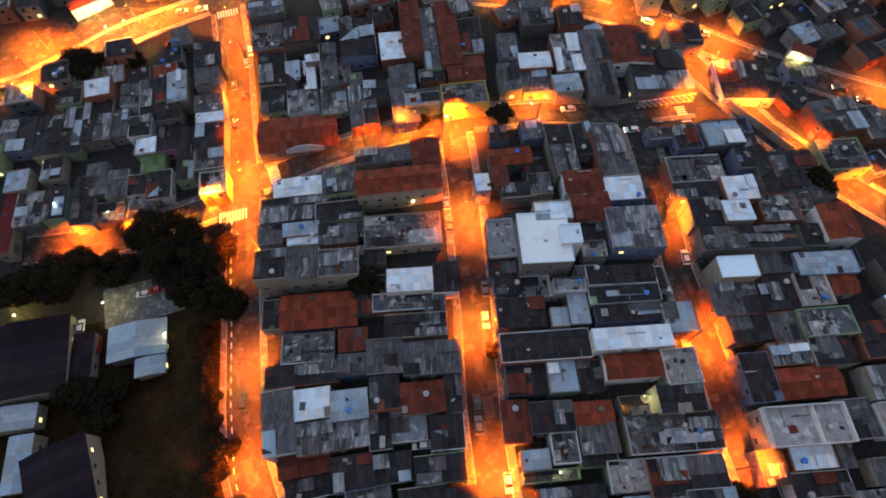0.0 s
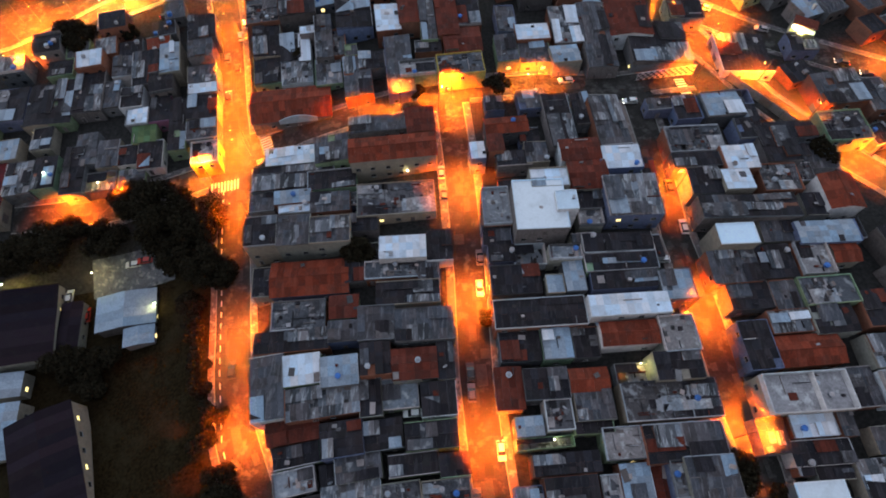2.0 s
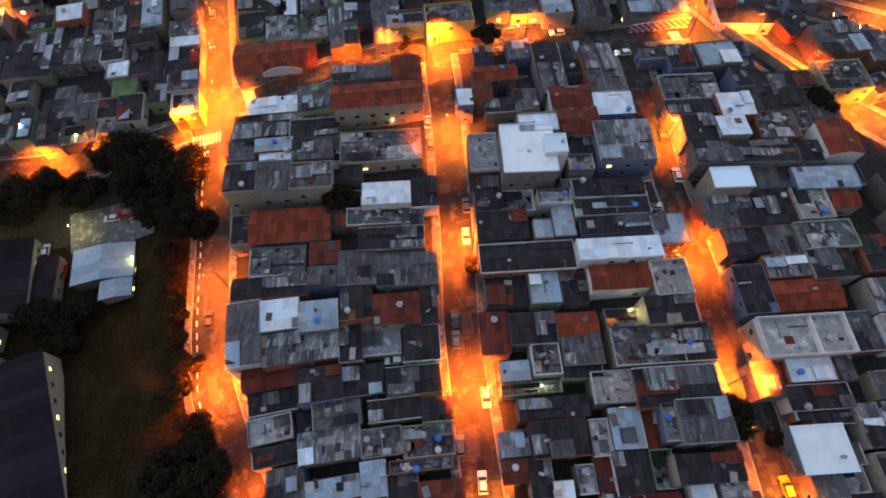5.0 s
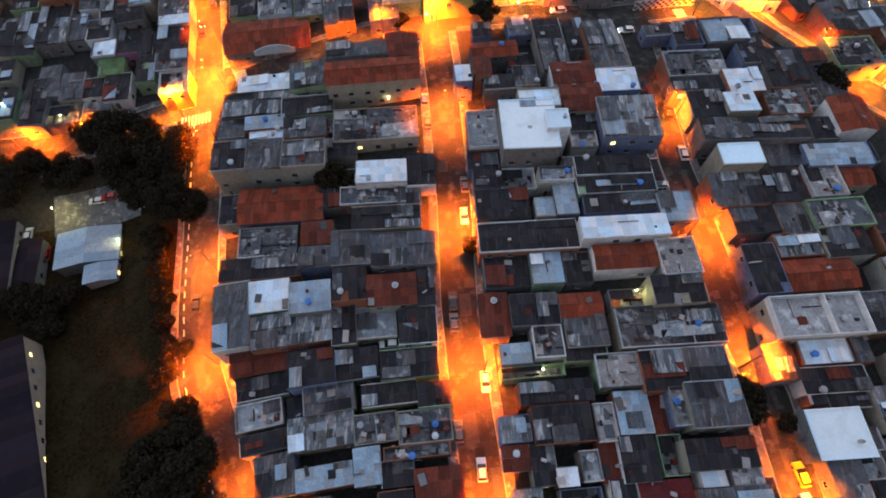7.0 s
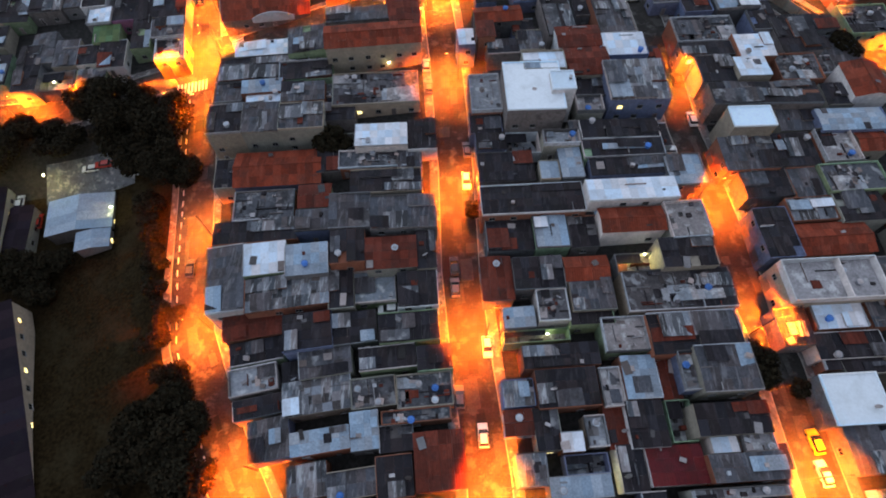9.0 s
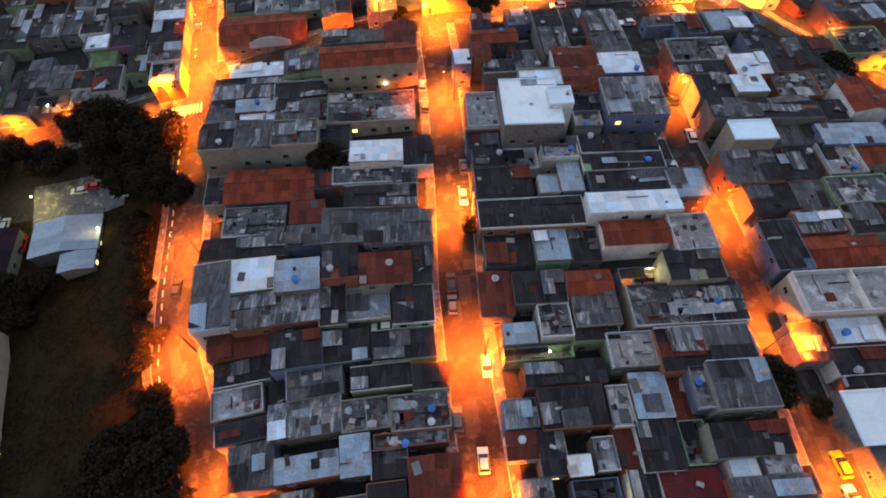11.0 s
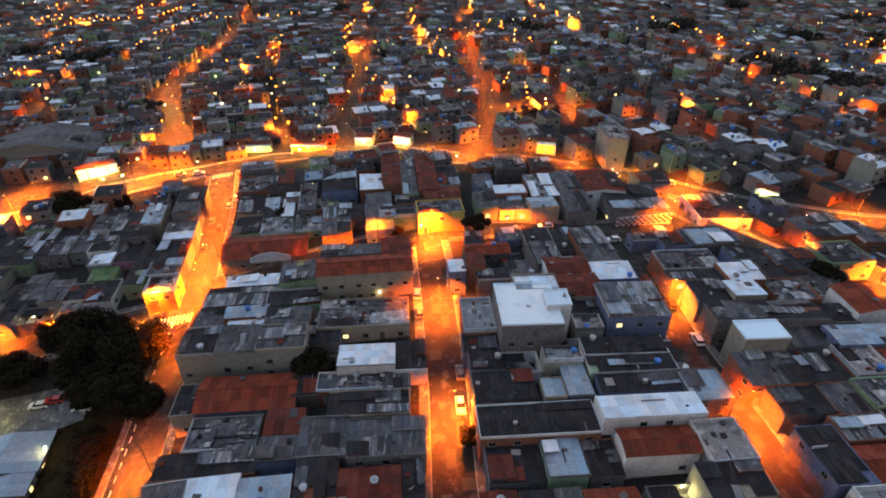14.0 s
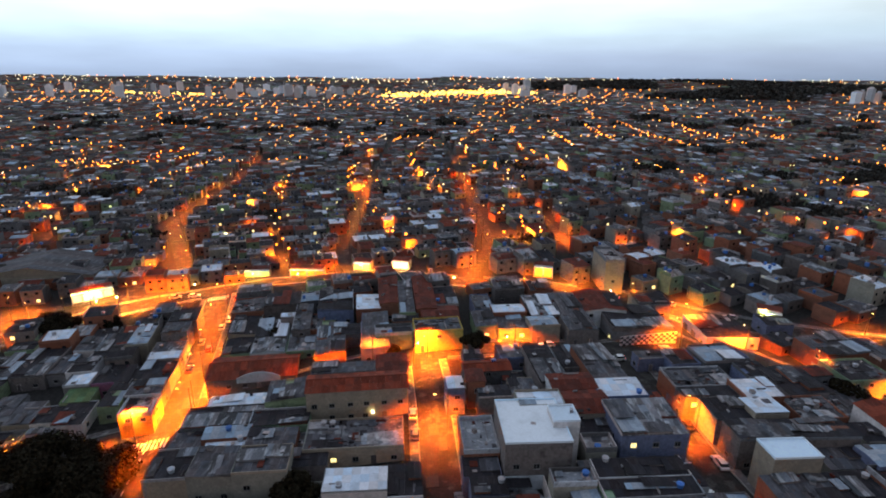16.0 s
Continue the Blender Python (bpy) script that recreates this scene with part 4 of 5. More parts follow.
def lamp_parts():
    bm = bmesh.new()
    tube_into(bm, (0, 0, -1), (0, 0, 8.6), 0.16, 0.10)
    pole = mesh_of("pole", bm, "pole_shaded")
    bm = bmesh.new()
    tube_into(bm, (0, 0, 7.7), (0, 1.2, 8.4), 0.05, 0.045, 6)
    tube_into(bm, (0, 1.2, 8.4), (0, 2.5, 8.5), 0.045, 0.04, 6)
    arm = mesh_of("arm", bm, "pole_shaded")
    head = mesh_of("head", boxes((-0.16, 2.3, 8.47, 0.16, 3.0, 8.62)), "pole_shaded")
    lens = mesh_of("lens", boxes((-0.13, 2.45, 8.40, 0.13, 2.95, 8.466)), "lamp_sodium")
    return pole, arm, head, lens


POLE, ARM, HEAD, LENS = lamp_parts()


def street_lamp(x, y, turn, light=None):
    """A concrete pole with an arm over the street; turn 0 reaches north."""
    root = new("street_lamp")
    root.matrix_basis = pose(x, y, terrain(x, y), 0, 0, turn)
    tagged(root, "concrete pole street lamp with glowing orange sodium light", "street lamp", "street lamps")
    for nm, me in (("pole", POLE), ("arm", ARM), ("head", HEAD), ("lens", LENS)):
        piece(nm, me, root, Matrix())
    b = new("bulb", light or BULB)
    b.parent = root
    b.location = (0, 2.7, 8.1)
    return root


def in_house(x, y, room=0.4):
    for a, b, q, h, k, w, d, t in HOUSES:
        c, s = math.cos(radians(t)), math.sin(radians(t))
        u, v = (x - a) * c + (y - b) * s, -(x - a) * s + (y - b) * c
        if abs(u) < w / 2 + room and abs(v) < d / 2 + room:
            return True
    return False


def lamps_along(name, start, spacing, side, stop=1e9, light=None):
    pts, wide, walkway = STREETS[name]
    run, last = -start, None
    for x, y, dx, dy in along(pts, 1.0):
        if last:
            run += math.hypot(x - last[0], y - last[1])
        last = (x, y)
        if run >= 0 and y < stop:
            run -= spacing
            for sd in (side, -side):
                off = sd * (wide / 2 + 0.3)
                px, py = x + dy * off, y - dx * off
                if not in_house(px, py):
                    street_lamp(px, py, math.degrees(math.atan2(sd * dy, sd * dx)), light)
                    break


lamps_along("avenue", 10, 19, -1)
lamps_along("avenue_east", 30, 50, -1)
lamps_along("avenue_upper", 12, 24, 1, 420)
lamps_along("far_street_one", 12, 27, 1, 420, FAR_BULB)
lamps_along("far_street_two", 12, 25, -1, 420, FAR_BULB)
for lane in STREETS:
    if lane.startswith("far_lane"):
        lamps_along(lane, 6, 26, -1, 1e9, FAR_BULB)


# ---- trees ----
def tree(x, y, r, h, seed):
    """Tapered trunk, limbs and a crown of many small leaf clumps with gaps."""
    g = random.Random(seed)
    root = new("tree")
    root.matrix_basis = pose(x, y, terrain(x, y), 0, 0, g.uniform(0, 360))
    tagged(root, "dark green broad-leaved tree with an uneven crown", "tree")
    bm = bmesh.new()
    tube_into(bm, (0, 0, -1), (0.1, 0, h * 0.45), 0.10 + r * 0.05, 0.06 + r * 0.03)
    part("trunk", bm, "bark", root)
    lobes = []
    for i in range(7 + int(r * 1.5)):
        a, q = g.uniform(0, 6.283), math.sqrt(g.random()) * r * 0.78
        lobes.append((q * math.cos(a), q * math.sin(a), h * g.uniform(0.5, 0.9) * (1 - 0.25 * (q / r) ** 2), r * g.uniform(0.26, 0.42)))
    for lx, ly, lz, lr in lobes[:6]:
        bm = bmesh.new()
        tube_into(bm, (0.1, 0, h * 0.4), (lx * 0.8, ly * 0.8, lz), 0.04 + r * 0.018, 0.03, 6)
        part("limb", bm, "bark", root)
    verts, faces = [], []
    for lx, ly, lz, lr in lobes:
        for i in range(int(150 + 55 * lr * lr)):
            v = Vector((g.gauss(0, 1), g.gauss(0, 1), g.gauss(0, 1))).normalized()
            k = lr * g.uniform(0.55, 1.12)
            c = Vector((lx + v.x * k, ly + v.y * k, lz + v.z * k * 0.8))
            u = Vector((g.gauss(0, 1), g.gauss(0, 1), g.gauss(0, 0.6))).normalized() * g.uniform(0.22, 0.48)
            w = u.cross(v + Vector((0.1, 0.2, 0.3))).normalized() * g.uniform(0.18, 0.36)
            n = len(verts)
            verts += [c - u, c - w + v * 0.08, c + u, c + w - v * 0.08]
            faces.append((n, n + 1, n + 2, n + 3))
    me = bpy.data.meshes.new("crown")
    me.from_pydata(verts, [], faces)
    me.materials.append(MATS["leaf"])
    crown = new("crown", me)
    crown.parent = root
    tagged(crown, kind="stuff")
    return root


# ---- cars ----
def car_meshes():
    def hull(profile, half, inset):
        bm = bmesh.new()
        sides = [[bm.verts.new((s * (half - (inset if z > 0.95 else 0.0)), y, z)) for y, z in profile] for s in (-1, 1)]
        n = len(profile)
        for i in range(n):
            j = (i + 1) % n
            bm.faces.new((sides[0][i], sides[0][j], sides[1][j], sides[1][i]))
        bm.faces.new(sides[0][::-1])
        bm.faces.new(sides[1])
        bmesh.ops.bevel(bm, geom=list(bm.edges), offset=0.05, segments=2, affect="EDGES")
        return bm
    body = hull([(-2.05, 0.3), (-2.1, 0.75), (-1.95, 0.9), (1.0, 0.94), (1.95, 0.78), (2.1, 0.6), (2.08, 0.3)], 0.86, 0.0)
    cabin = hull([(-1.85, 0.88), (-1.45, 1.36), (0.2, 1.40), (1.05, 0.90)], 0.80, 0.0)
    roof = boxes((-0.62, -1.42, 1.385, 0.62, 0.22, 1.44))
    wheel = bmesh.new()
    tube_into(wheel, (-0.1, 0, 0), (0.1, 0, 0), 0.31, 0.31, 12)
    return body, cabin, roof, wheel


def car_kind(colour):
    body, cabin, roof, wheel = car_meshes()
    return (mesh_of("body", body, "car_" + colour), mesh_of("cabin_glass", cabin, "glass_dark"), mesh_of("roof", roof, "car_" + colour), mesh_of("wheel", wheel, "rubber"),
            mesh_of("headlight", boxes((-0.18, -0.04, -0.06, 0.18, 0.04, 0.06)), "head_white"), mesh_of("tail_light", boxes((-0.15, -0.04, -0.07, 0.15, 0.04, 0.07)), "tail_red"))


CARS = {}


def car(x, y, turn, colour, lights=False):
    if colour not in CARS:
        CARS[colour] = car_kind(colour)
    body, cabin, roof, wheel, head, tail = CARS[colour]
    root = new("car")
    root.matrix_basis = pose(x, y, terrain(x, y) + 0.17, 0, 0, turn)
    tagged(root, f"{colour} small hatchback car standing on the street", "car")
    for nm, me in (("body", body), ("cabin_glass", cabin), ("roof", roof)):
        piece(nm, me, root, Matrix())
    for sx in (-0.78, 0.78):
        for sy in (-1.3, 1.3):
            piece("wheel", wheel, root, pose(sx, sy, 0.31))
        if lights:
            piece("headlight", head, root, pose(sx * 0.75, 2.07, 0.68))
            piece("tail_light", tail, root, pose(sx * 0.75, -2.06, 0.74))
    return root


# ---- small lamps on house walls ----
def wall_lamp(x, y, up, watts):
    root = new("wall_lamp")
    root.matrix_basis = pose(x, y, terrain(x, y) + up)
    tagged(root, "small lit lamp on a bracket over a yard", "lamp")
    part("bracket", boxes((-0.05, 0.0, 0.12, 0.05, 0.5, 0.2)), "metal_grey", root)
    bm = bmesh.new()
    bmesh.ops.create_icosphere(bm, subdivisions=2, radius=0.18)
    part("globe", bm, "lamp_cool", root)
    l = bpy.data.lights.new("bulb", "POINT")
    l.energy, l.color, l.shadow_soft_size = watts * 0.45, (1.0, 0.72, 0.20) if watts > 1000 else (1.0, 0.92, 0.40), 0.2
    b = new("bulb", l)
    b.parent = root
    b.location = (0, -0.3, 0.1)


# ---- things on the roofs ----
def tank_kind(mat):
    bm = bmesh.new()
    tube_into(bm, (0, 0, 0), (0, 0, 0.75), 0.5, 0.62, 14)
    body = mesh_of("tank", bm, mat)
    bm = bmesh.new()
    tube_into(bm, (0, 0, 0.752), (0, 0, 0.80), 0.66, 0.66, 14)
    tube_into(bm, (0, 0, 0.802), (0, 0, 0.95), 0.5, 0.2, 14)
    return body, mesh_of("lid", bm, mat)


TANKS = {m: tank_kind(m) for m in ("tank_blue", "tank_grey")}


def water_tank(x, y, z, mat="tank_grey"):
    root = new("water_tank")
    root.matrix_basis = pose(x, y, z)
    tagged(root, ("blue plastic" if mat == "tank_blue" else "grey fibre-cement") + " water tank on a house roof", "water tank", "roof water tanks")
    piece("tank", TANKS[mat][0], root, Matrix())
    piece("lid", TANKS[mat][1], root, Matrix())


def dish_kind():
    bm = bmesh.new()
    rings = []
    for k in range(4):
        r = 0.15 + 0.15 * k
        rings.append([bm.verts.new((r * math.cos(i * 0.5236), -0.35 * r * r, r * math.sin(i * 0.5236))) for i in range(12)])
    for a, b in zip(rings, rings[1:]):
        for i in range(12):
            bm.faces.new((a[i], a[(i + 1) % 12], b[(i + 1) % 12], b[i]))
    bm.faces.new(rings[0])
    bmesh.ops.solidify(bm, geom=list(bm.faces), thickness=0.03)
    bm2 = bmesh.new()
    tube_into(bm2, (0, 0.05, -0.9), (0, 0.05, 0.1), 0.04, 0.04, 6)
    return mesh_of("dish", bm, "tank_grey"), mesh_of("mast", bm2, "metal_grey")


DISH, MAST = dish_kind()


def satellite_dish(x, y, z, turn):
    root = new("satellite_dish")
    root.matrix_basis = pose(x, y, z + 0.9, 0, 0, turn)
    tagged(root, "pale round satellite dish on a short roof mast", "satellite dish", "satellite dishes")
    piece("dish", DISH, root, pose(0, 0, 0, -35))
    piece("mast", MAST, root, Matrix())


BOARD = mesh_of("loose_board", boxes((-0.5, -0.5, 0, 0.5, 0.5, 0.06)), "clutter_mat")
CRATE = mesh_of("crate", boxes((-0.4, -0.35, 0, 0.4, 0.35, 0.5), (-0.43, -0.38, 0.502, 0.43, 0.38, 0.56)), "clutter_mat")


def roof_things():
    g = random.Random(5)
    count = 0
    for x, y, r, h, kind, w, d, turn in HOUSES:
        flat = kind in "scCWk"
        n = {"s": 6, "c": 3, "C": 2, "k": 3, "W": 1}.get(kind, 1 if g.random() < 0.6 else 0)
        m = pose(x, y, terrain(x, y), 0, 0, turn)
        for i in range(n):
            px, py = g.uniform(-0.38, 0.38) * w, g.uniform(-0.38, 0.38) * d
            z = 0.5 if kind == "k" else h + 0.12 if flat else h + 0.35
            p = m @ Vector((px, py, z))
            q = g.random()
            if flat and q < 0.22 and kind != "k" or not flat and q < 0.25:
                water_tank(p.x, p.y, p.z - 0.02, "tank_blue" if g.random() < 0.35 else "tank_grey")
            elif q < 0.36 and kind != "k":
                satellite_dish(p.x, p.y, p.z - 0.05, g.uniform(140, 220))
            elif q < 0.72:
                ob = new("loose_board", BOARD)
                ob.matrix_basis = pose(p.x, p.y, p.z, 0, 0, turn + g.uniform(-15, 15)) @ Matrix.Diagonal((g.uniform(0.6, 1.6), g.uniform(0.5, 2.6), 1, 1))
                tagged(ob, "loose sheet or board lying on a roof", "board", "loose boards on roofs")
            else:
                ob = new("crate", CRATE)
                ob.matrix_basis = pose(p.x, p.y, p.z, 0, 0, turn + g.uniform(-30, 30)) @ Matrix.Diagonal((g.uniform(0.7, 1.5), g.uniform(0.7, 1.5), g.uniform(0.6, 1.6), 1))
                tagged(ob, "lidded box standing on a roof or yard", "box", "boxes on roofs")


roof_things()


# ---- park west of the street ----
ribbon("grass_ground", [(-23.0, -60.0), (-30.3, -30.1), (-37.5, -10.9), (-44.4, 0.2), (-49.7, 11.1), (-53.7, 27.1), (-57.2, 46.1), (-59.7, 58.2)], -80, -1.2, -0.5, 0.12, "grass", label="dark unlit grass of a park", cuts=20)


def crosswalk(x, y, turn, stripes, length):
    root = new("crosswalk")
    root.matrix_basis = pose(x, y, 0, 0, 0, turn)
    tagged(root, "worn white zebra crossing painted on the asphalt", kind="structure")
    g = pose(x, y, 0, 0, 0, turn)
    for i in range(stripes):
        px = (i - (stripes - 1) / 2) * 0.95
        c = g @ Vector((px, 0, 0))
        bm = bmesh.new()
        vs = []
        for dz in (-0.05, 0.0):
            for qx, qy in ((-0.24, -length / 2), (0.24, -length / 2), (0.24, length / 2), (-0.24, length / 2)):
                q = g @ Vector((px + qx, qy, 0))
                vs.append(bm.verts.new((px + qx, qy, terrain(q.x, q.y) + 0.19 + dz)))
        for f in ((4, 5, 6, 7), (0, 1, 5, 4), (1, 2, 6, 5), (2, 3, 7, 6), (3, 0, 4, 7)):
            bm.faces.new([vs[k] for k in f])
        part("stripe", bm, "paint_white", root)


def centre_dashes(name, offset, step, length, start, stop):
    pts, wide, side = STREETS[name]
    root = new("road_marking")
    tagged(root, "broken white line painted along the street", kind="structure")
    run = 0
    for i, (x, y, dx, dy) in enumerate(along(pts, 1.0)):
        if i % step or not start < y < stop:
            continue
        px, py = x + dy * offset, y - dx * offset
        ob = part("dash", boxes((-0.11, -length / 2, -0.05, 0.11, length / 2, 0.0)), "paint_white", root)
        ob.matrix_basis = pose(px, py, terrain(px, py) + 0.19, 0, 0, math.degrees(math.atan2(-dx, dy)))


centre_dashes("street_west", -3.4, 3, 1.5, -12, 80)
crosswalk(-60.4, 79.3, 9, 9, 3.4)
crosswalk(-50.2, 93.0, 112, 8, 3.2)
crosswalk(-76.9, 162.6, 14, 8, 3.4)
crosswalk(71.1, 108.5, 100, 7, 3.0)


# ---- blue-roofed shed and long halls west of the park ----
def hall(x, y, w, d, turn, h, roof, label, wall="wall_cream"):
    root = new("hall")
    root.matrix_basis = pose(x, y, terrain(x, y), 0, 0, turn)
    tagged(root, label, "hall")
    a, b = w / 2, d / 2
    part("wall", boxes((-a, -b, -3, a, b, h)), wall, root)
    for s in (-1, 1):
        bm = bmesh.new()
        n = max(2, round(d / 2.2))
        for i in range(n):
            y0, y1 = -b - 0.3 + (d + 0.6) * i / n, -b - 0.3 + (d + 0.6) * (i + 1) / n - 0.02
            x0, x1 = sorted((0.0, s * (a + 0.3)))
            box_into(bm, x0, y0, h + 0.02, x1, y1, h + 0.07, lambda px, py: 0.16 * (a - abs(px)))
        tagged(part("roof", bm, roof, root), kind="stuff")
    for s in (-1, 1):
        bm = bmesh.new()
        vs = [bm.verts.new(c) for c in ((-a, s * b, h), (a, s * b, h), (0, s * b, h + 0.16 * a), (-a, s * (b - 0.2), h), (a, s * (b - 0.2), h), (0, s * (b - 0.2), h + 0.16 * a))]
        for f in ((0, 1, 2), (3, 4, 5), (0, 2, 5, 3), (1, 2, 5, 4)):
            bm.faces.new([vs[i] for i in f])
        part("gable", bm, wall, root)
    for i in range(int(d // 4)):
        add_window(root, a, -b + 2 + i * 4, 1.2, 90, 1 if i % 3 == 0 else 0)
    return root


# ---- the town beyond: streets, houses and lamps to the skyline ----
FILL = random.Random(21)


def turn_at(x, y):
    return 8 + 10 * math.sin(x / 260 + 0.6) + 8 * math.sin(y / 190)


def free(x, y, r):
    if street_gap(x, y) < r * 0.8:
        return False
    if x < -45 - max(0, (20 - y)) * -0.5 and y < 66 and x > -190:
        return False
    return all((x - a) ** 2 + (y - b) ** 2 > ((r + min(q, (w + d) / 4)) * 0.93) ** 2 for a, b, q, h, k, w, d, t in HOUSES)


def fill_houses():
    """Back-yard houses and sheds in the gaps of the near blocks."""
    n = 0
    for size, step in ((4.6, 8.6), (3.2, 5.5), (2.2, 3.7)):
        y = -40.0
        while y < 112:
            x = -42.0 + (y * 7) % 5
            while x < 100:
                px, py = x + FILL.uniform(-0.8, 0.8), y + FILL.uniform(-0.8, 0.8)
                if n < 75 and free(px, py, size * 0.9):
                    w, d = size * FILL.uniform(1.5, 1.95), size * FILL.uniform(1.5, 1.95)
                    h = FILL.choice((3.4, 3.8, 4.4, 5.6)) if size > 4 else FILL.choice((2.6, 3.0, 3.4))
                    k = FILL.choice("gggdddddmmsscr" if size > 4 else "dddgsk")
                    HOUSES.append((px, py, max(w, d) / 2, h, k, w, d, 5))
                    house(px, py, w, d, 5, h, k, detail=False)
                    n += 1
                x += step
            y += step


fill_houses()


class Heap:
    """Vertices and faces by material, for what nobody could count."""
    def __init__(self):
        self.groups = {}

    def face(self, mat, *vs):
        V, Fc = self.groups.setdefault(mat, ([], []))
        Fc.append(tuple(range(len(V), len(V) + len(vs))))
        V.extend(vs)

    def prism(self, mat, q, z0, z1, top=None):
        for i in range(4):
            a, b = q[i], q[(i + 1) % 4]
            self.face(mat, (*a, z0), (*b, z0), (*b, z1), (*a, z1))
        self.face(top or mat, *[(*p, z1) for p in q])

    def link(self, name, label, category):
        for mat, (V, Fc) in self.groups.items():
            me = bpy.data.meshes.new(name)
            me.from_pydata(V, [], Fc)
            me.materials.append(MATS[mat])
            tagged(new(name, me), label, category, kind="stuff")


TOWN_ROOFS = ["sheet_grey", "sheet_dark", "sheet_dark", "sheet_dark", "sheet_grey", "rust_red", "tile_red", "sheet_dark", "sheet_mixed", "sheet_mixed", "slab_stained", "sheet_dark", "sheet_dark", "rust_red", "sheet_blue", "sheet_white"]
TOWN_WALLS = ["wall_cream", "wall_grey", "wall_grey", "wall_grey", "wall_grey", "wall_brick", "wall_brick", "wall_green"]


def town_house(heap, g, px, py, w, d, h, t, rich):
    c, s = math.cos(t), math.sin(t)
    z = terrain(px, py)

    def at(u, v):
        return (px + c * u - s * v, py + s * u + c * v)

    def rect(u0, v0, u1, v1):
        return [at(u0, v0), at(u1, v0), at(u1, v1), at(u0, v1)]
    # far houses get extra greys and creams: haze put into the choice of colours
    roof, wall = g.choice(TOWN_ROOFS if rich else TOWN_ROOFS + ["sheet_grey", "slab_stained", "sheet_mixed", "sheet_grey", "concrete_light", "tile_red"]), g.choice(TOWN_WALLS if rich else TOWN_WALLS + ["wall_cream"])
    a, b = w / 2, d / 2
    flat = roof == "slab_stained"
    heap.prism(wall, rect(-a, -b, a, b), z - 3, z + h)
    rise = 0.0 if flat else g.choice((0.3, 0.5, 0.7, 1.3))
    n = max(2, round(w / 1.9)) if rich else 1
    top = z + h + 0.06
    gable = g.random() < 0.5
    for i in range(n):
        u0, u1 = -a + w * i / n, -a + w * (i + 1) / n - (0.02 if rich else 0)
        e = g.uniform(0, 0.04)
        if gable:
            heap.face(roof, (*at(u0, -b), top + e), (*at(u1, -b), top + e), (*at(u1, 0), top + e + rise), (*at(u0, 0), top + e + rise))
            heap.face(roof, (*at(u0, 0), top + rise), (*at(u1, 0), top + rise), (*at(u1, b), top), (*at(u0, b), top))
        elif rich:
            heap.face(roof, (*at(u0, -b), top + e), (*at(u1, -b), top + e), (*at(u1, 0), top + e + rise / 2), (*at(u0, 0), top + e + rise / 2))
            heap.face(roof, (*at(u0, 0), top + rise / 2), (*at(u1, 0), top + rise / 2), (*at(u1, b), top + rise), (*at(u0, b), top + rise))
        else:
            heap.face(roof, (*at(u0, -b), top), (*at(u1, -b), top), (*at(u1, b), top + rise), (*at(u0, b), top + rise))
    if gable and rise:
        for e in (-a, a):
            heap.face(wall, (*at(e, -b), top), (*at(e, b), top), (*at(e, 0), top + rise))
    elif rise:
        heap.face(wall, (*at(-a, b), top), (*at(a, b), top), (*at(a, b), top + rise), (*at(-a, b), top + rise))
        for e in (-a, a):
            heap.face(wall, (*at(e, -b), top), (*at(e, b), top), (*at(e, b), top + rise))
    if rich:
        edge = g.choice((wall, wall, "coping"))
        hi = top + rise * 0.8 + g.uniform(0.15, 0.5)
        for q in ((-a, -b - 0.02, a, -b + 0.14), (-a, b - 0.14, a, b + 0.02), (-a - 0.02, -b + 0.14, -a + 0.14, b - 0.14), (a - 0.14, -b + 0.14, a + 0.02, b - 0.14)):
            if flat or g.random() < 0.45:
                heap.prism(edge, rect(*q), z + h, hi)
        for level in ((1.0, 4.0) if h > 5.4 else (1.0,)):
            k = max(1, int(w // 3.4))
            for i in range(k):
                u = -a + w * (i + 0.5) / k + g.uniform(-0.4, 0.4)
                pane = "pane_warm" if g.random() < 0.05 else "pane_green" if g.random() < 0.02 else "glass_dark"
                heap.prism(pane, rect(u - 0.55, -b - 0.05, u + 0.55, -b + 0.02), z + level, z + level + 1.05)
        for i in range(g.choice((0, 1, 1, 2, 3))):
            u, v = g.uniform(-0.7, 0.7) * a, g.uniform(-0.7, 0.7) * b
            r = g.uniform(0.3, 0.7)
            heap.prism(g.choice(("tank_grey", "clutter_mat", "clutter_mat", "tank_blue")), rect(u - r, v - r, u + r, v + r), top, top + rise + g.uniform(0.3, 0.9))


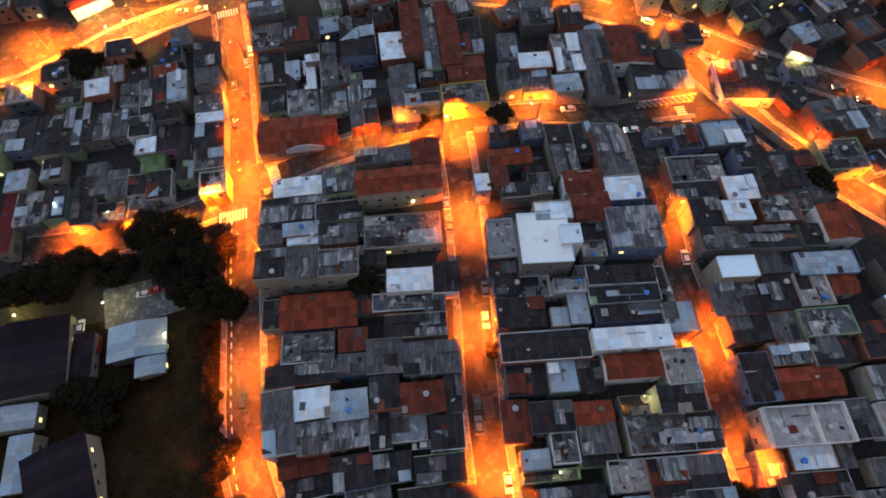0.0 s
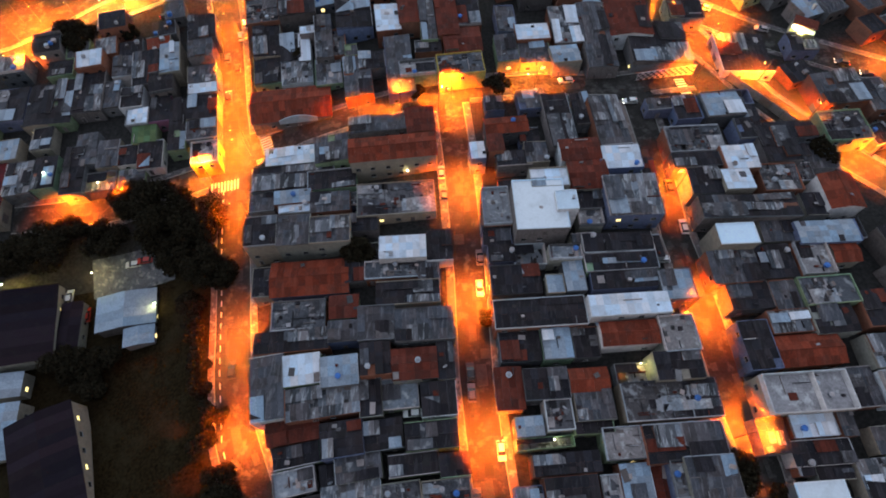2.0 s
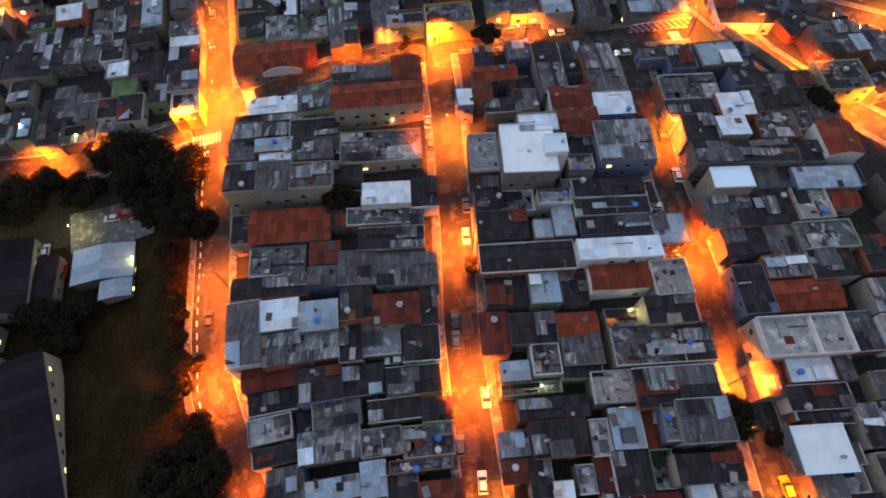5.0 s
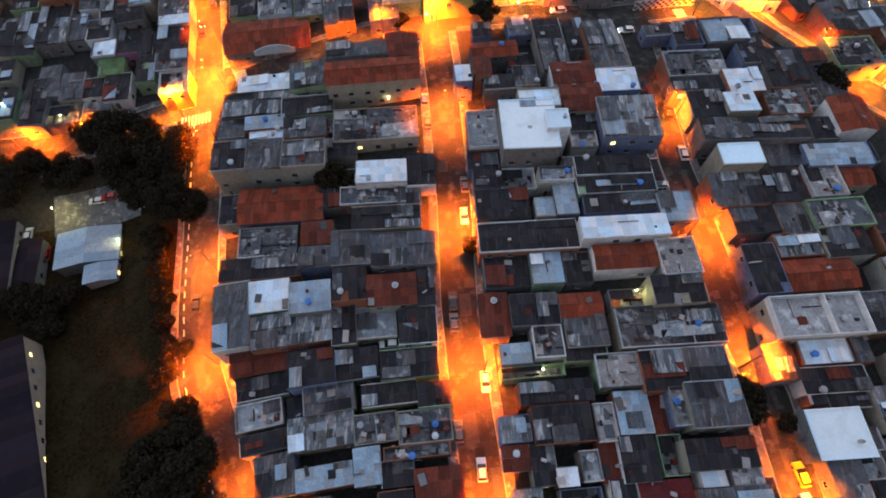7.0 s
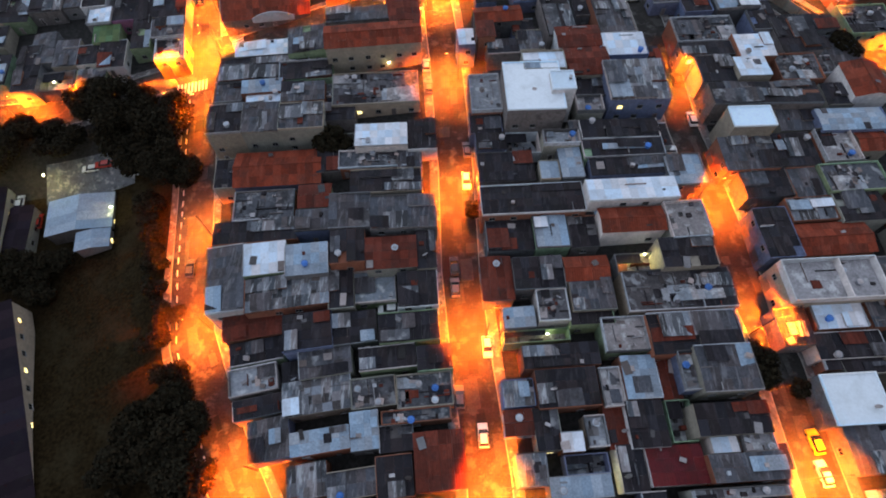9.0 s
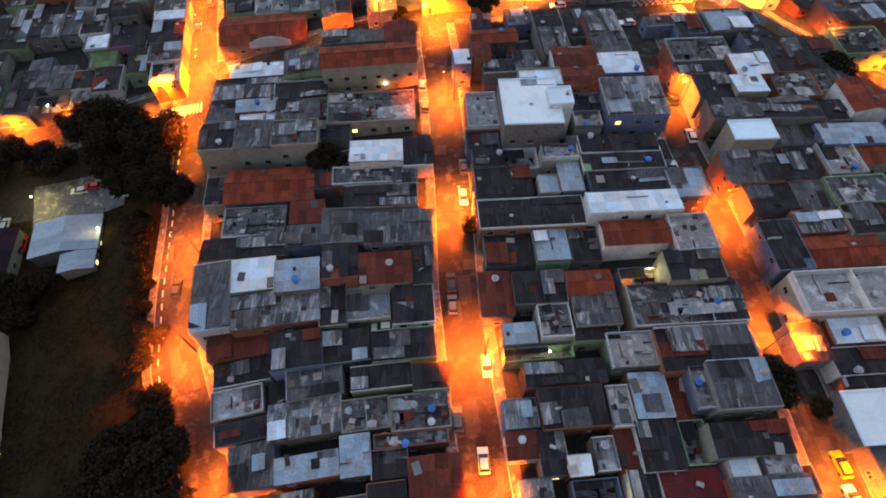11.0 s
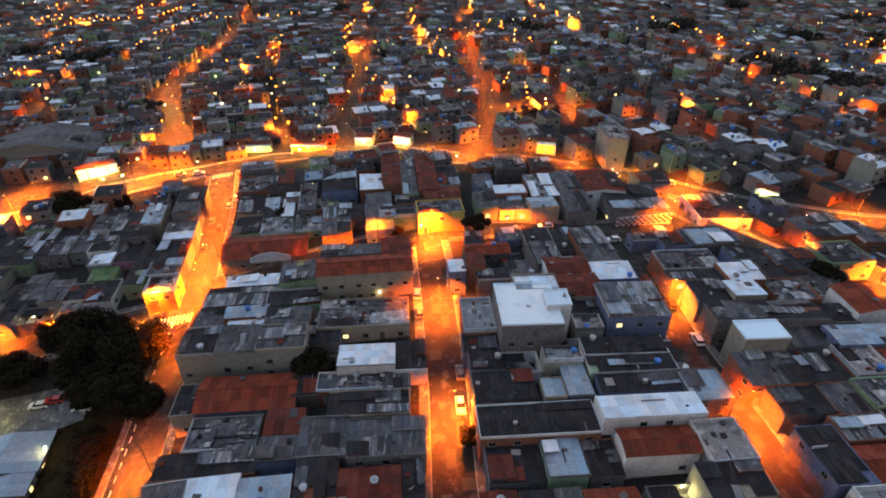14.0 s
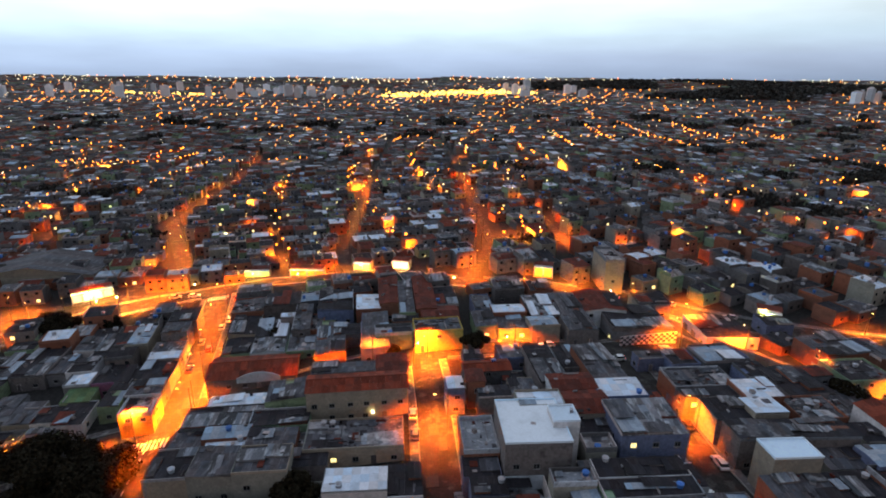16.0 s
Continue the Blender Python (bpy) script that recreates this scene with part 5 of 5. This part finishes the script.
def roof_litter():
    """Small pipes, scraps, patches and low walls on the near roofs, too many to count."""
    g = random.Random(77)
    heap = Heap()
    for x, y, r, h, kind, w, d, turn in HOUSES:
        c, s = math.cos(radians(turn)), math.sin(radians(turn))
        z = terrain(x, y)
        n = {"s": 16, "c": 6, "C": 3, "k": 12, "W": 0.7, "T": 0.4, "m": 4}.get(kind, 1.6)
        for i in range(int(n * (0.4 + w * d / 90))):
            u, v = g.uniform(-0.44, 0.44) * w, g.uniform(-0.44, 0.44) * d
            q = g.random()
            if q < 0.35:
                a, b = (g.uniform(0.6, 2.2), 0.06) if g.random() < 0.5 else (0.06, g.uniform(0.6, 2.2))
            elif q < 0.8:
                a, b = g.uniform(0.15, 0.5), g.uniform(0.15, 0.5)
            else:
                a, b = g.uniform(0.5, 0.9), g.uniform(0.6, 1.2)
            a, b = min(a, w * 0.45 - abs(u) * 0.9), min(b, d * 0.45 - abs(v) * 0.9)
            if a < 0.04 or b < 0.04:
                continue
            base = z + (0.45 if kind == "k" else h - 0.05)
            top = base + (0.30 if kind in "scCW" else 0.42) + (g.uniform(0.0, 0.35) if q < 0.8 else 0.0)
            if kind == "k":
                top = base + g.uniform(0.3, 1.4)
            mat = g.choice(("clutter_mat", "clutter_mat", "sheet_dark", "sheet_dark", "rust_red", "sheet_grey", "sheet_grey", "coping"))
            heap.prism(mat, [(x + c * p - s * k, y + s * p + c * k) for p, k in ((u - a, v - b), (u + a, v - b), (u + a, v + b), (u - a, v + b))], base, top)
    heap.link("roof_litter", "scraps, pipes and patched sheets on the roofs", "clutter")


roof_litter()


def far_town():
    """Small houses to the skyline, larger lots as they recede."""
    g = random.Random(4)
    mid, far = Heap(), Heap()
    lamps, woods = [], []
    y = -75.0
    while y < 4500:
        lot = max(8.6, 0.0155 * y)
        half = 0.92 * (y + 60) + 70
        x = -half
        while x < half:
            px, py = x + g.uniform(-0.1, 0.1) * lot, y + g.uniform(-0.1, 0.1) * lot
            t = radians(turn_at(px, py))
            u, v = px * math.cos(t) + py * math.sin(t), -px * math.sin(t) + py * math.cos(t)
            gap = street_gap(px, py) if py < 820 else 99
            lane = (u % 61.0) < 8.5 or (v % 170.0) < 8.5
            hill = terrain(px, py) > 6 and 1200 < y < 3300 and px > 500 and noise.noise(Vector((px / 260, py / 240, 2.5))) > -0.12
            wood = noise.noise(Vector((px / 34 + 3.1, py / 40, 0.5))) > 0.5 and 190 < py < 1000
            wood = wood or 300 < px - 0.25 * (py - 300) + 30 * math.sin(py / 17) < 460 and 330 < py < 420 + 25 * math.sin(px / 23)
            park = -190 < px < -45 and py < 66 or -125 < px < -58 and py < 84
            inner = -45 < px < 100 and py < 112
            if hill:
                woods.append((px, py, lot))
                if g.random() < 0.05:
                    lamps.append((px, py))
            elif wood and gap > 4 and not park:
                woods.append((px, py, lot))
            elif not inner and gap > 3.2 and (py > 1500 or not lane) and not park:
                if py > 270 or free(px, py, 4.0):
                    if g.random() < 0.95:
                        town_house(mid if py < 420 else far, g, px, py, lot * g.uniform(0.72, 0.99), lot * g.uniform(0.72, 0.99), g.choice((3.2, 3.6, 4.2, 5.8, 6.4)) * (1 if py < 420 else 1.15), t, py < 420)
            if not inner and not park and py > 200 and gap > 2 and (lane or py > 1500) and not hill and g.random() < 1.0 * 8.6 / lot:
                lamps.append((px, py))
            x += lot
        y += lot
    mid.link("town_houses", "crowded small houses beyond the avenue", "houses")
    far.link("distant_houses", "dense small houses spreading to the skyline", "houses")
    # woods: clumps of leaves with gaps
    V, Fc = [], []
    for px, py, lot in woods:
        n = 44 if py < 700 else 14
        for i in range(n):
            r = lot * g.uniform(0.12, 0.24) * (0.7 if py < 700 else 1.4)
            cx, cy = px + g.uniform(-0.6, 0.6) * lot, py + g.uniform(-0.6, 0.6) * lot
            cz = terrain(cx, cy) + g.uniform(1.0, 7.0) + (0 if py < 700 else 3)
            m = Euler((g.uniform(0, 3), g.uniform(0, 3), g.uniform(0, 3))).to_matrix()
            k = len(V)
            V += [tuple(Vector((cx, cy, cz)) + m @ (Vector(p) * r)) for p in ((-1, -0.6, 0), (0.9, -0.8, 0.2), (1, 0.7, -0.1), (-0.8, 0.9, 0.1), (0, 0, 0.9), (0.1, 0, -0.8))]
            Fc += [(k, k + 1, k + 4), (k + 2, k + 3, k + 4), (k + 1, k + 2, k + 5), (k + 3, k, k + 5), (k, k + 2, k + 5)]
    me = bpy.data.meshes.new("woods")
    me.from_pydata(V, [], Fc)
    me.materials.append(MATS["haze_leaf"])
    tagged(new("woods", me), "dark clumps of trees among the houses", "trees", kind="stuff")
    return lamps


def lamp_heads(name, spots, up, size, mat):
    heap_v, heap_f = [], []
    for x, y in spots:
        z, r = terrain(x, y) + up, size * (1 + max(0, y - 300) / 600) * (0.6 + 0.9 * abs(math.sin(x * 12.9 + y * 7.3)))
        n = len(heap_v)
        heap_v += [(x - r, y, z), (x + r, y, z), (x, y - r, z), (x, y + r, z), (x, y, z - r), (x, y, z + r)]
        heap_f += [(n, n + 2, n + 5), (n + 2, n + 1, n + 5), (n + 1, n + 3, n + 5), (n + 3, n, n + 5), (n + 2, n, n + 4), (n + 1, n + 2, n + 4), (n + 3, n + 1, n + 4), (n, n + 3, n + 4)]
    me = bpy.data.meshes.new(name)
    me.from_pydata(heap_v, [], heap_f)
    me.materials.append(MATS[mat])
    tagged(new(name, me), "glowing lamps of the distant town", "lights", kind="stuff")


SPOTS = [p for p in far_town() if noise.noise(Vector((p[0] / 85 + 7.7, p[1] / 110, 0.2))) > -0.08]
glow("far_sodium", (1.0, 0.25, 0.02), 9.0)
glow("far_white", (1.0, 0.80, 0.42), 6.0)
glow("yard_yellow", (1.0, 0.60, 0.10), 5.0)
lamp_heads("distant_lamps", [p for i, p in enumerate(SPOTS) if i % 5], 8.4, 0.42, "far_sodium")
lamp_heads("distant_white_lamps", SPOTS[::5], 7.5, 0.28, "far_white")
yard = random.Random(8)
lamp_heads("floodlit_yard_lamps", [(yard.uniform(-230, 380), yard.uniform(2100, 2600)) for i in range(330)], 14, 0.7, "yard_yellow")
lamp_heads("terminal_lamps", [(yard.uniform(-1500, -950), yard.uniform(2300, 2380)) for i in range(60)], 12, 0.7, "yard_yellow")
lamp_heads("skyline_lamps", [(x, 3300 + yard.uniform(0, 500)) for x in [yard.uniform(-3200, 3200) for i in range(260)]], 24, 0.32, "far_white")


def far_pools():
    """Street lamps of the middle distance that throw pools of light."""
    g = random.Random(9)
    l = bpy.data.lights.new("far_sodium_bulb", "SPOT")
    l.energy, l.color, l.shadow_soft_size, l.spot_size, l.spot_blend = LAMP * 1.7, (1.0, 0.17, 0.008), 0.3, radians(144), 0.8
    near = [p for p in SPOTS if 200 < p[1] < 1300 and abs(p[0]) < 0.85 * p[1] + 40 and street_gap(*p) > 6]
    near.sort(key=lambda p: p[1] * (0.9 + g.random()))
    spread = []
    for p in near:
        if len(spread) < 240 and all(math.hypot(p[0] - q[0], p[1] - q[1]) > 30 for q in spread):
            spread.append(p)
    for x, y in spread:
        b = new("far_bulb", l)
        b.location = (x, y, terrain(x, y) + 7.2)


far_pools()


# ---- towers on the skyline ----
def tower(x, y, w, h, mat):
    root = new("apartment_tower")
    root.matrix_basis = pose(x, y, terrain(x, y), 0, 0, (x * 7) % 40)
    tagged(root, "pale high apartment tower far on the skyline", "tower", "skyline towers")
    part("wall", boxes((-w / 2, -w / 3, -5, w / 2, w / 3, h)), mat, root)
    part("roof_house", boxes((-w / 5, -w / 6, h, w / 5, w / 6, h + 4)), mat, root)


material("tower_pale", (0.75, 0.74, 0.72), 0.9, tones=0.3, vary=0.1, grain=0.3)
sky_rng = random.Random(31)
for i in range(46):
    tower(sky_rng.choice((sky_rng.uniform(-1900, -250), sky_rng.uniform(300, 620), sky_rng.uniform(-1000, -300))), sky_rng.uniform(1900, 2900), sky_rng.uniform(18, 34), sky_rng.uniform(26, 48), "tower_pale")
for i in range(12):
    tower(sky_rng.uniform(1150, 1500), sky_rng.uniform(1500, 1650), sky_rng.uniform(14, 22), sky_rng.uniform(28, 44), "tower_pale")


# ---- wall painted in a black and white check ----
def checkered_wall(ax, ay, bx, by, high):
    root = new("checkered_wall")
    run = math.hypot(bx - ax, by - ay)
    root.matrix_basis = pose(ax, ay, terrain(ax, ay), 0, 0, math.degrees(math.atan2(by - ay, bx - ax)))
    tagged(root, "street wall painted in black and white squares", "wall")
    part("wall", boxes((0, 0, -1, run, 0.2, high + 0.1)), "wall_white", root)
    n = round(run / 0.9)
    tile = mesh_of("square", boxes((0.01, -0.03, 0.01, run / n - 0.01, 0.0, high / 4 - 0.01)), "car_black")
    for i in range(n):
        for j in range(4):
            if (i + j) % 2:
                piece("square", tile, root, pose(i * run / n, 0, j * high / 4))


def arched_front(x, y, turn, w, h, base):
    """A rounded pale front wall over the eaves of a hall."""
    root = new("arched_front")
    root.matrix_basis = pose(x, y, terrain(x, y) + base, 0, 0, turn)
    tagged(root, "white rounded front wall of a red-roofed hall", "wall")
    bm = bmesh.new()
    n = 14
    rings = []
    for i in range(n + 1):
        u = -w / 2 + w * i / n
        top = h * (1 - (2 * u / w) ** 2) + 0.15
        rings.append([bm.verts.new(c) for c in ((u, 0, -1.2), (u, 0, top), (u, 0.2, top), (u, 0.2, -1.2))])
    for p, q in zip(rings, rings[1:]):
        for k in range(3):
            bm.faces.new((p[k], q[k], q[k + 1], p[k + 1]))
    bm.faces.new(rings[0])
    bm.faces.new(rings[-1][::-1])
    part("wall", bm, "wall_white", root)


def long_wall(ax, ay, bx, by, high):
    """A tall pale wall along the street."""
    root = new("street_wall")
    run = math.hypot(bx - ax, by - ay)
    root.matrix_basis = pose(ax, ay, 0, 0, 0, math.degrees(math.atan2(by - ay, bx - ax)))
    tagged(root, "long pale plastered wall lit orange beside the street", "wall")
    n = max(1, round(run / 4))
    for i in range(n):
        k = (i + 0.5) / n
        z = terrain(ax + (bx - ax) * k, ay + (by - ay) * k)
        part("panel", boxes((run * i / n, 0, z - 1, run * (i + 1) / n - 0.03, 0.2, z + high)), "wall_cream", root)
    for i in range(n + 1):
        k = i / n
        z = terrain(ax + (bx - ax) * k, ay + (by - ay) * k)
        part("pillar", boxes((run * k - 0.18, -0.06, z - 1, run * k + 0.18, 0.26, z + high + 0.15)), "wall_cream", root)



tree(-64.3, 67.1, 7.8, 9, 1)
tree(-75.7, 70.4, 8.4, 9, 2)
tree(-84.8, 73.6, 6, 8, 3)
tree(-91.1, 63.8, 6, 7, 4)
tree(-105.1, 61.2, 7.2, 8, 5)
tree(-112.7, 59.7, 6, 7, 6)
tree(-118.6, 56.4, 6, 7, 7)
tree(-100.5, 67.1, 4.8, 6, 8)
tree(-58.8, 53.2, 7.2, 8, 9)
tree(-68.7, 58.6, 6.6, 7, 10)
tree(-77.0, 62.5, 5.4, 7, 11)
tree(-93.9, 30.2, 6, 7, 12)
tree(-85.6, 31.6, 4.8, 6, 13)
tree(-86.5, 24.5, 4.2, 5, 14)
tree(-64.0, 44.8, 4.2, 5, 15)
tree(-59.7, 36.9, 3.6, 5, 16)
tree(-57.2, 29.8, 3.6, 4, 17)
tree(-50.4, 17.1, 3.8, 4, 18)
tree(-55.7, 22.9, 3.1, 4, 19)
tree(-50.7, 9.8, 3.6, 5, 20)
tree(-45.5, 0.6, 4.8, 5, 21)
tree(-41.2, -6.8, 5, 6, 22)
tree(-43.4, -10.6, 5.5, 6, 23)
tree(-38.0, -15.1, 5.4, 6, 24)
tree(-50.2, -6.6, 4.8, 5, 25)
tree(-52.0, -14.2, 4.8, 5, 26)
tree(-120.0, 136.7, 7.2, 7, 27)
tree(-103.1, 139.2, 3.8, 5, 28)
tree(-108.2, 135.5, 3.1, 4, 29)
tree(16.4, 104.4, 3.8, 6, 30)
tree(101.1, 82.8, 4.3, 6, 31)
tree(60.7, 4.6, 4.6, 6, 32)
tree(-19.0, 52.5, 4.3, 6, 33)
tree(11.5, 36.6, 2, 4, 34)
tree(68.2, 0.1, 2, 3, 35)
tree(-45.8, 125.9, 3.6, 5, 36)
tree(-6.3, 104.5, 2.4, 4, 37)
tree(75.8, 139.5, 3.1, 5, 38)
car(1.8, 70.2, 2, "grey")
car(1.0, 77.0, 2, "silver")
car(10.4, 44.6, 184, "white")
car(10.6, 52.5, 4, "grey")
car(7.9, 24.8, 4, "black")
car(8.1, 20.2, 4, "grey")
car(8.9, -1.0, 4, "grey")
car(13.0, -7.6, 4, "white")
car(14.1, 8.2, 184, "white")
car(61.1, 60.3, 2, "white")
car(59.9, 72.4, 2, "black")
car(68.6, -8.3, 8, "yellow")
car(68.4, -13.3, 8, "white")
car(53.6, 51.0, 90, "white")
car(-4.9, 16.0, 95, "white")
car(-48.3, 26.6, 8, "black")
car(54.4, 101.7, 95, "white", True)
car(37.1, 109.9, 95, "white", True)
car(-65.3, 112.0, 12, "black", True)
car(-68.7, 128.5, 14, "grey")
car(-66.0, 138.0, 14, "silver")
car(-65.2, 143.3, 14, "white", True)
car(-64.6, 123.9, 14, "red")
car(-93.4, 163.6, -70, "silver")
car(-86.7, 164.7, -70, "white", True)
car(-93.3, 142.3, -60, "grey")
car(-93.7, 148.7, -60, "black", True)
car(-140.4, 125.1, -62, "silver")
car(-138.9, 128.8, -62, "white", True)
car(-146.0, 130.1, -62, "black", True)
car(-68.6, 160.5, 10, "red")
car(68.3, 149.8, 60, "white", True)
car(86.1, 144.8, 70, "white", True)
car(75.4, 125.5, 35, "white", True)
car(73.5, 128.1, 35, "black", True)
car(122.4, 120.0, 75, "black", True)
car(128.2, 115.0, 75, "black", True)
car(108.7, 125.6, 72, "grey")
car(102.6, 135.5, 72, "silver")
car(52.2, 64.5, 95, "red")
wall_lamp(-8.0, 77.4, 2, 250)
wall_lamp(28.6, 28.4, 2, 700)
wall_lamp(39.8, 24.6, 2, 900)
wall_lamp(44.8, 25.9, 2, 900)
wall_lamp(20.4, 37.1, 2.2, 120)
wall_lamp(24.6, 37.5, 2.2, 120)
wall_lamp(-12.4, 46.2, 1.5, 80)
wall_lamp(73.4, 5.3, 2.5, 700)
wall_lamp(25.1, 10.2, 2, 150)
wall_lamp(76.7, 24.9, 3, 150)
wall_lamp(32.1, -8.4, 1.5, 150)
wall_lamp(33.0, -14.7, 3, 1000)
wall_lamp(-93.7, 54.6, 4, 3500)
wall_lamp(-75.0, 46.1, 2.5, 700)
wall_lamp(29.4, 47.9, 2.5, 150)
# lamp added for the glow of a lit yellow-green front
wall_lamp(109.9, 130.9, 5, 9000)
wall_lamp(-116.8, 50.9, 3, 6000)
wall_lamp(-106.7, 47.0, 3, 5000)
wall_lamp(-97.2, 80.8, 2.5, 300)
wall_lamp(-111.1, 81.8, 5.5, 100)
wall_lamp(-68.9, 88.3, 5.5, 500)
wall_lamp(44.4, 112.3, 2.5, 300)
# along the avenue: lamps added to give the glow of lit shop fronts
wall_lamp(-69.5, 180.5, 3.5, 4000)
wall_lamp(-48.9, 172.6, 3.5, 4000)
wall_lamp(-24.5, 174.6, 3.5, 3500)
wall_lamp(-11.7, 169.7, 3.5, 5000)
wall_lamp(-88.4, 169.8, 3.5, 3500)
wall_lamp(-115.7, 152.0, 5, 14000)
wall_lamp(-109.8, 154.4, 5, 14000)
wall_lamp(-106.7, 171.0, 4, 4000)
wall_lamp(43.1, 151.0, 4, 5000)
wall_lamp(66.5, 147.5, 4, 3000)
wall_lamp(12.1, 154.8, 4, 2500)
wall_lamp(-93.8, 256.8, 4, 4000)
wall_lamp(-134.9, 246.3, 4, 5000)
wall_lamp(-105.6, 247.2, 4, 5000)
wall_lamp(1.0, 104.0, 4, 700)
wall_lamp(25.8, 109.9, 3, 300)
street_lamp(-40.6, 12.8, 104)
street_lamp(-45.2, 34.4, 100)
street_lamp(-26.8, -13.3, 122)
street_lamp(-51.3, 68.4, 98)
street_lamp(-54.4, 89.2, 98)
street_lamp(8.6, 72.3, 95)
street_lamp(11.9, 41.5, 92)
street_lamp(13.9, 10.1, 96)
street_lamp(0.2, 98.8, -83)
street_lamp(17.2, -16.3, 93)
street_lamp(61.8, 71.9, 92)
street_lamp(57.4, 38.4, -80)
street_lamp(62.9, 10.8, -81)
street_lamp(65.0, -14.3, -87)
street_lamp(-22.0, 95.8, 18, FAR_BULB)
street_lamp(-10.5, 99.6, 14)
street_lamp(3.7, 102.6, 2)
street_lamp(27.3, 105.3, 2)
street_lamp(74.2, 109.0, 7)
street_lamp(-64.1, 80.7, 38, WIDE_BULB)
street_lamp(-86.7, 72.9, 20)
street_lamp(-103.2, 69.4, 8)
street_lamp(-55.4, 92.6, 104, WIDE_BULB)
street_lamp(-59.2, 107.4, 103)
street_lamp(-62.6, 122.2, 103)
street_lamp(-66.5, 140.1, 103)
street_lamp(-70.6, 155.9, 106)
car(-94.9, 44.4, 12, "red")
car(-84.2, 58.0, 100, "white")
car(-80.9, 58.9, 100, "red")
car(-72.6, 55.9, 95, "white")
car(-100.5, 49.2, 10, "white")
hall(-82.5, 44.6, 15.0, 9.6, 12, 3.4, "sheet_blue", "low hall with a pale blue metal roof beside a park", "wall_grey")
hall(-77.0, 37.4, 7.4, 4.6, 12, 3.1, "sheet_blue", "lean annex with a pale blue metal roof", "wall_grey")
hall(-112.6, 38.4, 25.9, 20.8, 14, 4, "hall_roof", "long hall with a dark weathered roof")
hall(-96.5, 39.2, 5.2, 15.3, 10, 4, "hall_roof", "narrow dark-roofed passage building")
hall(-109.9, 23.7, 14.0, 5.8, 10, 4, "sheet_blue", "low pale metal-roofed link building")
hall(-83.3, -2.2, 14.5, 42.0, 26.6, 4, "hall_roof", "long dark-roofed hall with lit windows")
hall(-102.1, 13.2, 5.4, 12.9, 10, 5, "sheet_blue", "low hall with pale blue roof")
hall(-163.0, 193.0, 49.6, 25.8, 8, 5, "sheet_grey", "large low warehouse with a grey metal roof")
arched_front(-40.5, 98.2, 9, 11, 1.6, 3.2)
long_wall(85.5, 112.5, 99.2, 95.1, 2.8)
checkered_wall(57.9, 110.6, 75.4, 114.1, 2.8)


# ---- lit shops along the avenue ----
def shop_front(x, y, turn, bays, high, lamp, label, watts, colour):
    """A low shop: side walls, flat canopy, roller-door bays with lit interiors."""
    root = new("shop")
    root.matrix_basis = pose(x, y, terrain(x, y), 0, 0, turn)
    tagged(root, label, "shop")
    w = bays * 3.4
    part("wall", boxes((-w / 2, 0.5, -2, w / 2, 4.5, high)), "wall_cream", root)
    part("roof", boxes((-w / 2 - 0.2, 0.3, high, w / 2 + 0.2, 4.7, high + 0.2)), "rust_red", root)
    part("canopy", boxes((-w / 2, -1.4, high - 0.55, w / 2, 0.496, high - 0.4)), "sheet_white", root)
    part("sign_board", boxes((-w / 2 + 0.3, 0.36, high - 0.38, w / 2 - 0.3, 0.496, high - 0.02)), "wall_white", root)
    for i in range(bays + 1):
        u = -w / 2 + w * i / bays
        part("pillar", boxes((u - 0.16, 0.2, -2, u + 0.16, 0.496, high - 0.56)), "wall_white", root)
    for i in range(bays):
        u = -w / 2 + w * (i + 0.5) / bays
        part("lit_bay", boxes((u - 1.45, 0.4, 0.15, u + 1.45, 0.496, high - 0.7)), lamp, root, "glowing open shop bay")
    l = bpy.data.lights.new("bulb", "POINT")
    l.energy, l.color, l.shadow_soft_size = watts, colour, 0.4
    b = new("bulb", l)
    b.parent = root
    b.location = (0, -1.8, high - 0.9)


glow("bay_white", (1.0, 0.80, 0.42), 1.3)
glow("bay_green", (0.75, 0.95, 0.22), 1.2)
glow("bay_orange", (1.0, 0.38, 0.05), 1.3)
shop_front(-70.2, 187.2, 6, 3, 3.4, "bay_green", "low shop with bright yellow-green lit bays by the avenue", 1400, (0.8, 1.0, 0.3))
shop_front(-47.4, 180.5, 0, 4, 3.4, "bay_orange", "long low shop with orange lit bays by the avenue", 1400, (1.0, 0.45, 0.08))
shop_front(-24.8, 180.5, -8, 2, 3.6, "bay_green", "corner shop with pale green lit bays", 1400, (0.9, 1.0, 0.5))
shop_front(-9.0, 177.5, -14, 2, 3.6, "bay_white", "small shop with warm white lit bays", 1400, (1.0, 0.8, 0.35))
shop_front(46.4, 166.5, -12, 2, 5.0, "bay_orange", "tall-fronted shop glowing orange by the avenue", 1400, (1.0, 0.4, 0.06))
shop_front(-125.5, 165.0, 38, 4, 4.4, "bay_white", "pale garage building with white lit bays on a forecourt", 5000, (1.0, 0.72, 0.25))
shop_front(112.0, 130.5, -28, 2, 5.0, "bay_green", "small shop front glowing yellow-green over the road", 6000, (0.8, 1.0, 0.25))
for px, py, tn in ((-108.0, 152.0, 40), (-138.0, 148.0, -140), (-99.0, 163.0, 30), (-131.0, 122.5, 35), (-152.0, 134.0, -140)):
    street_lamp(px, py, tn, WIDE_BULB)
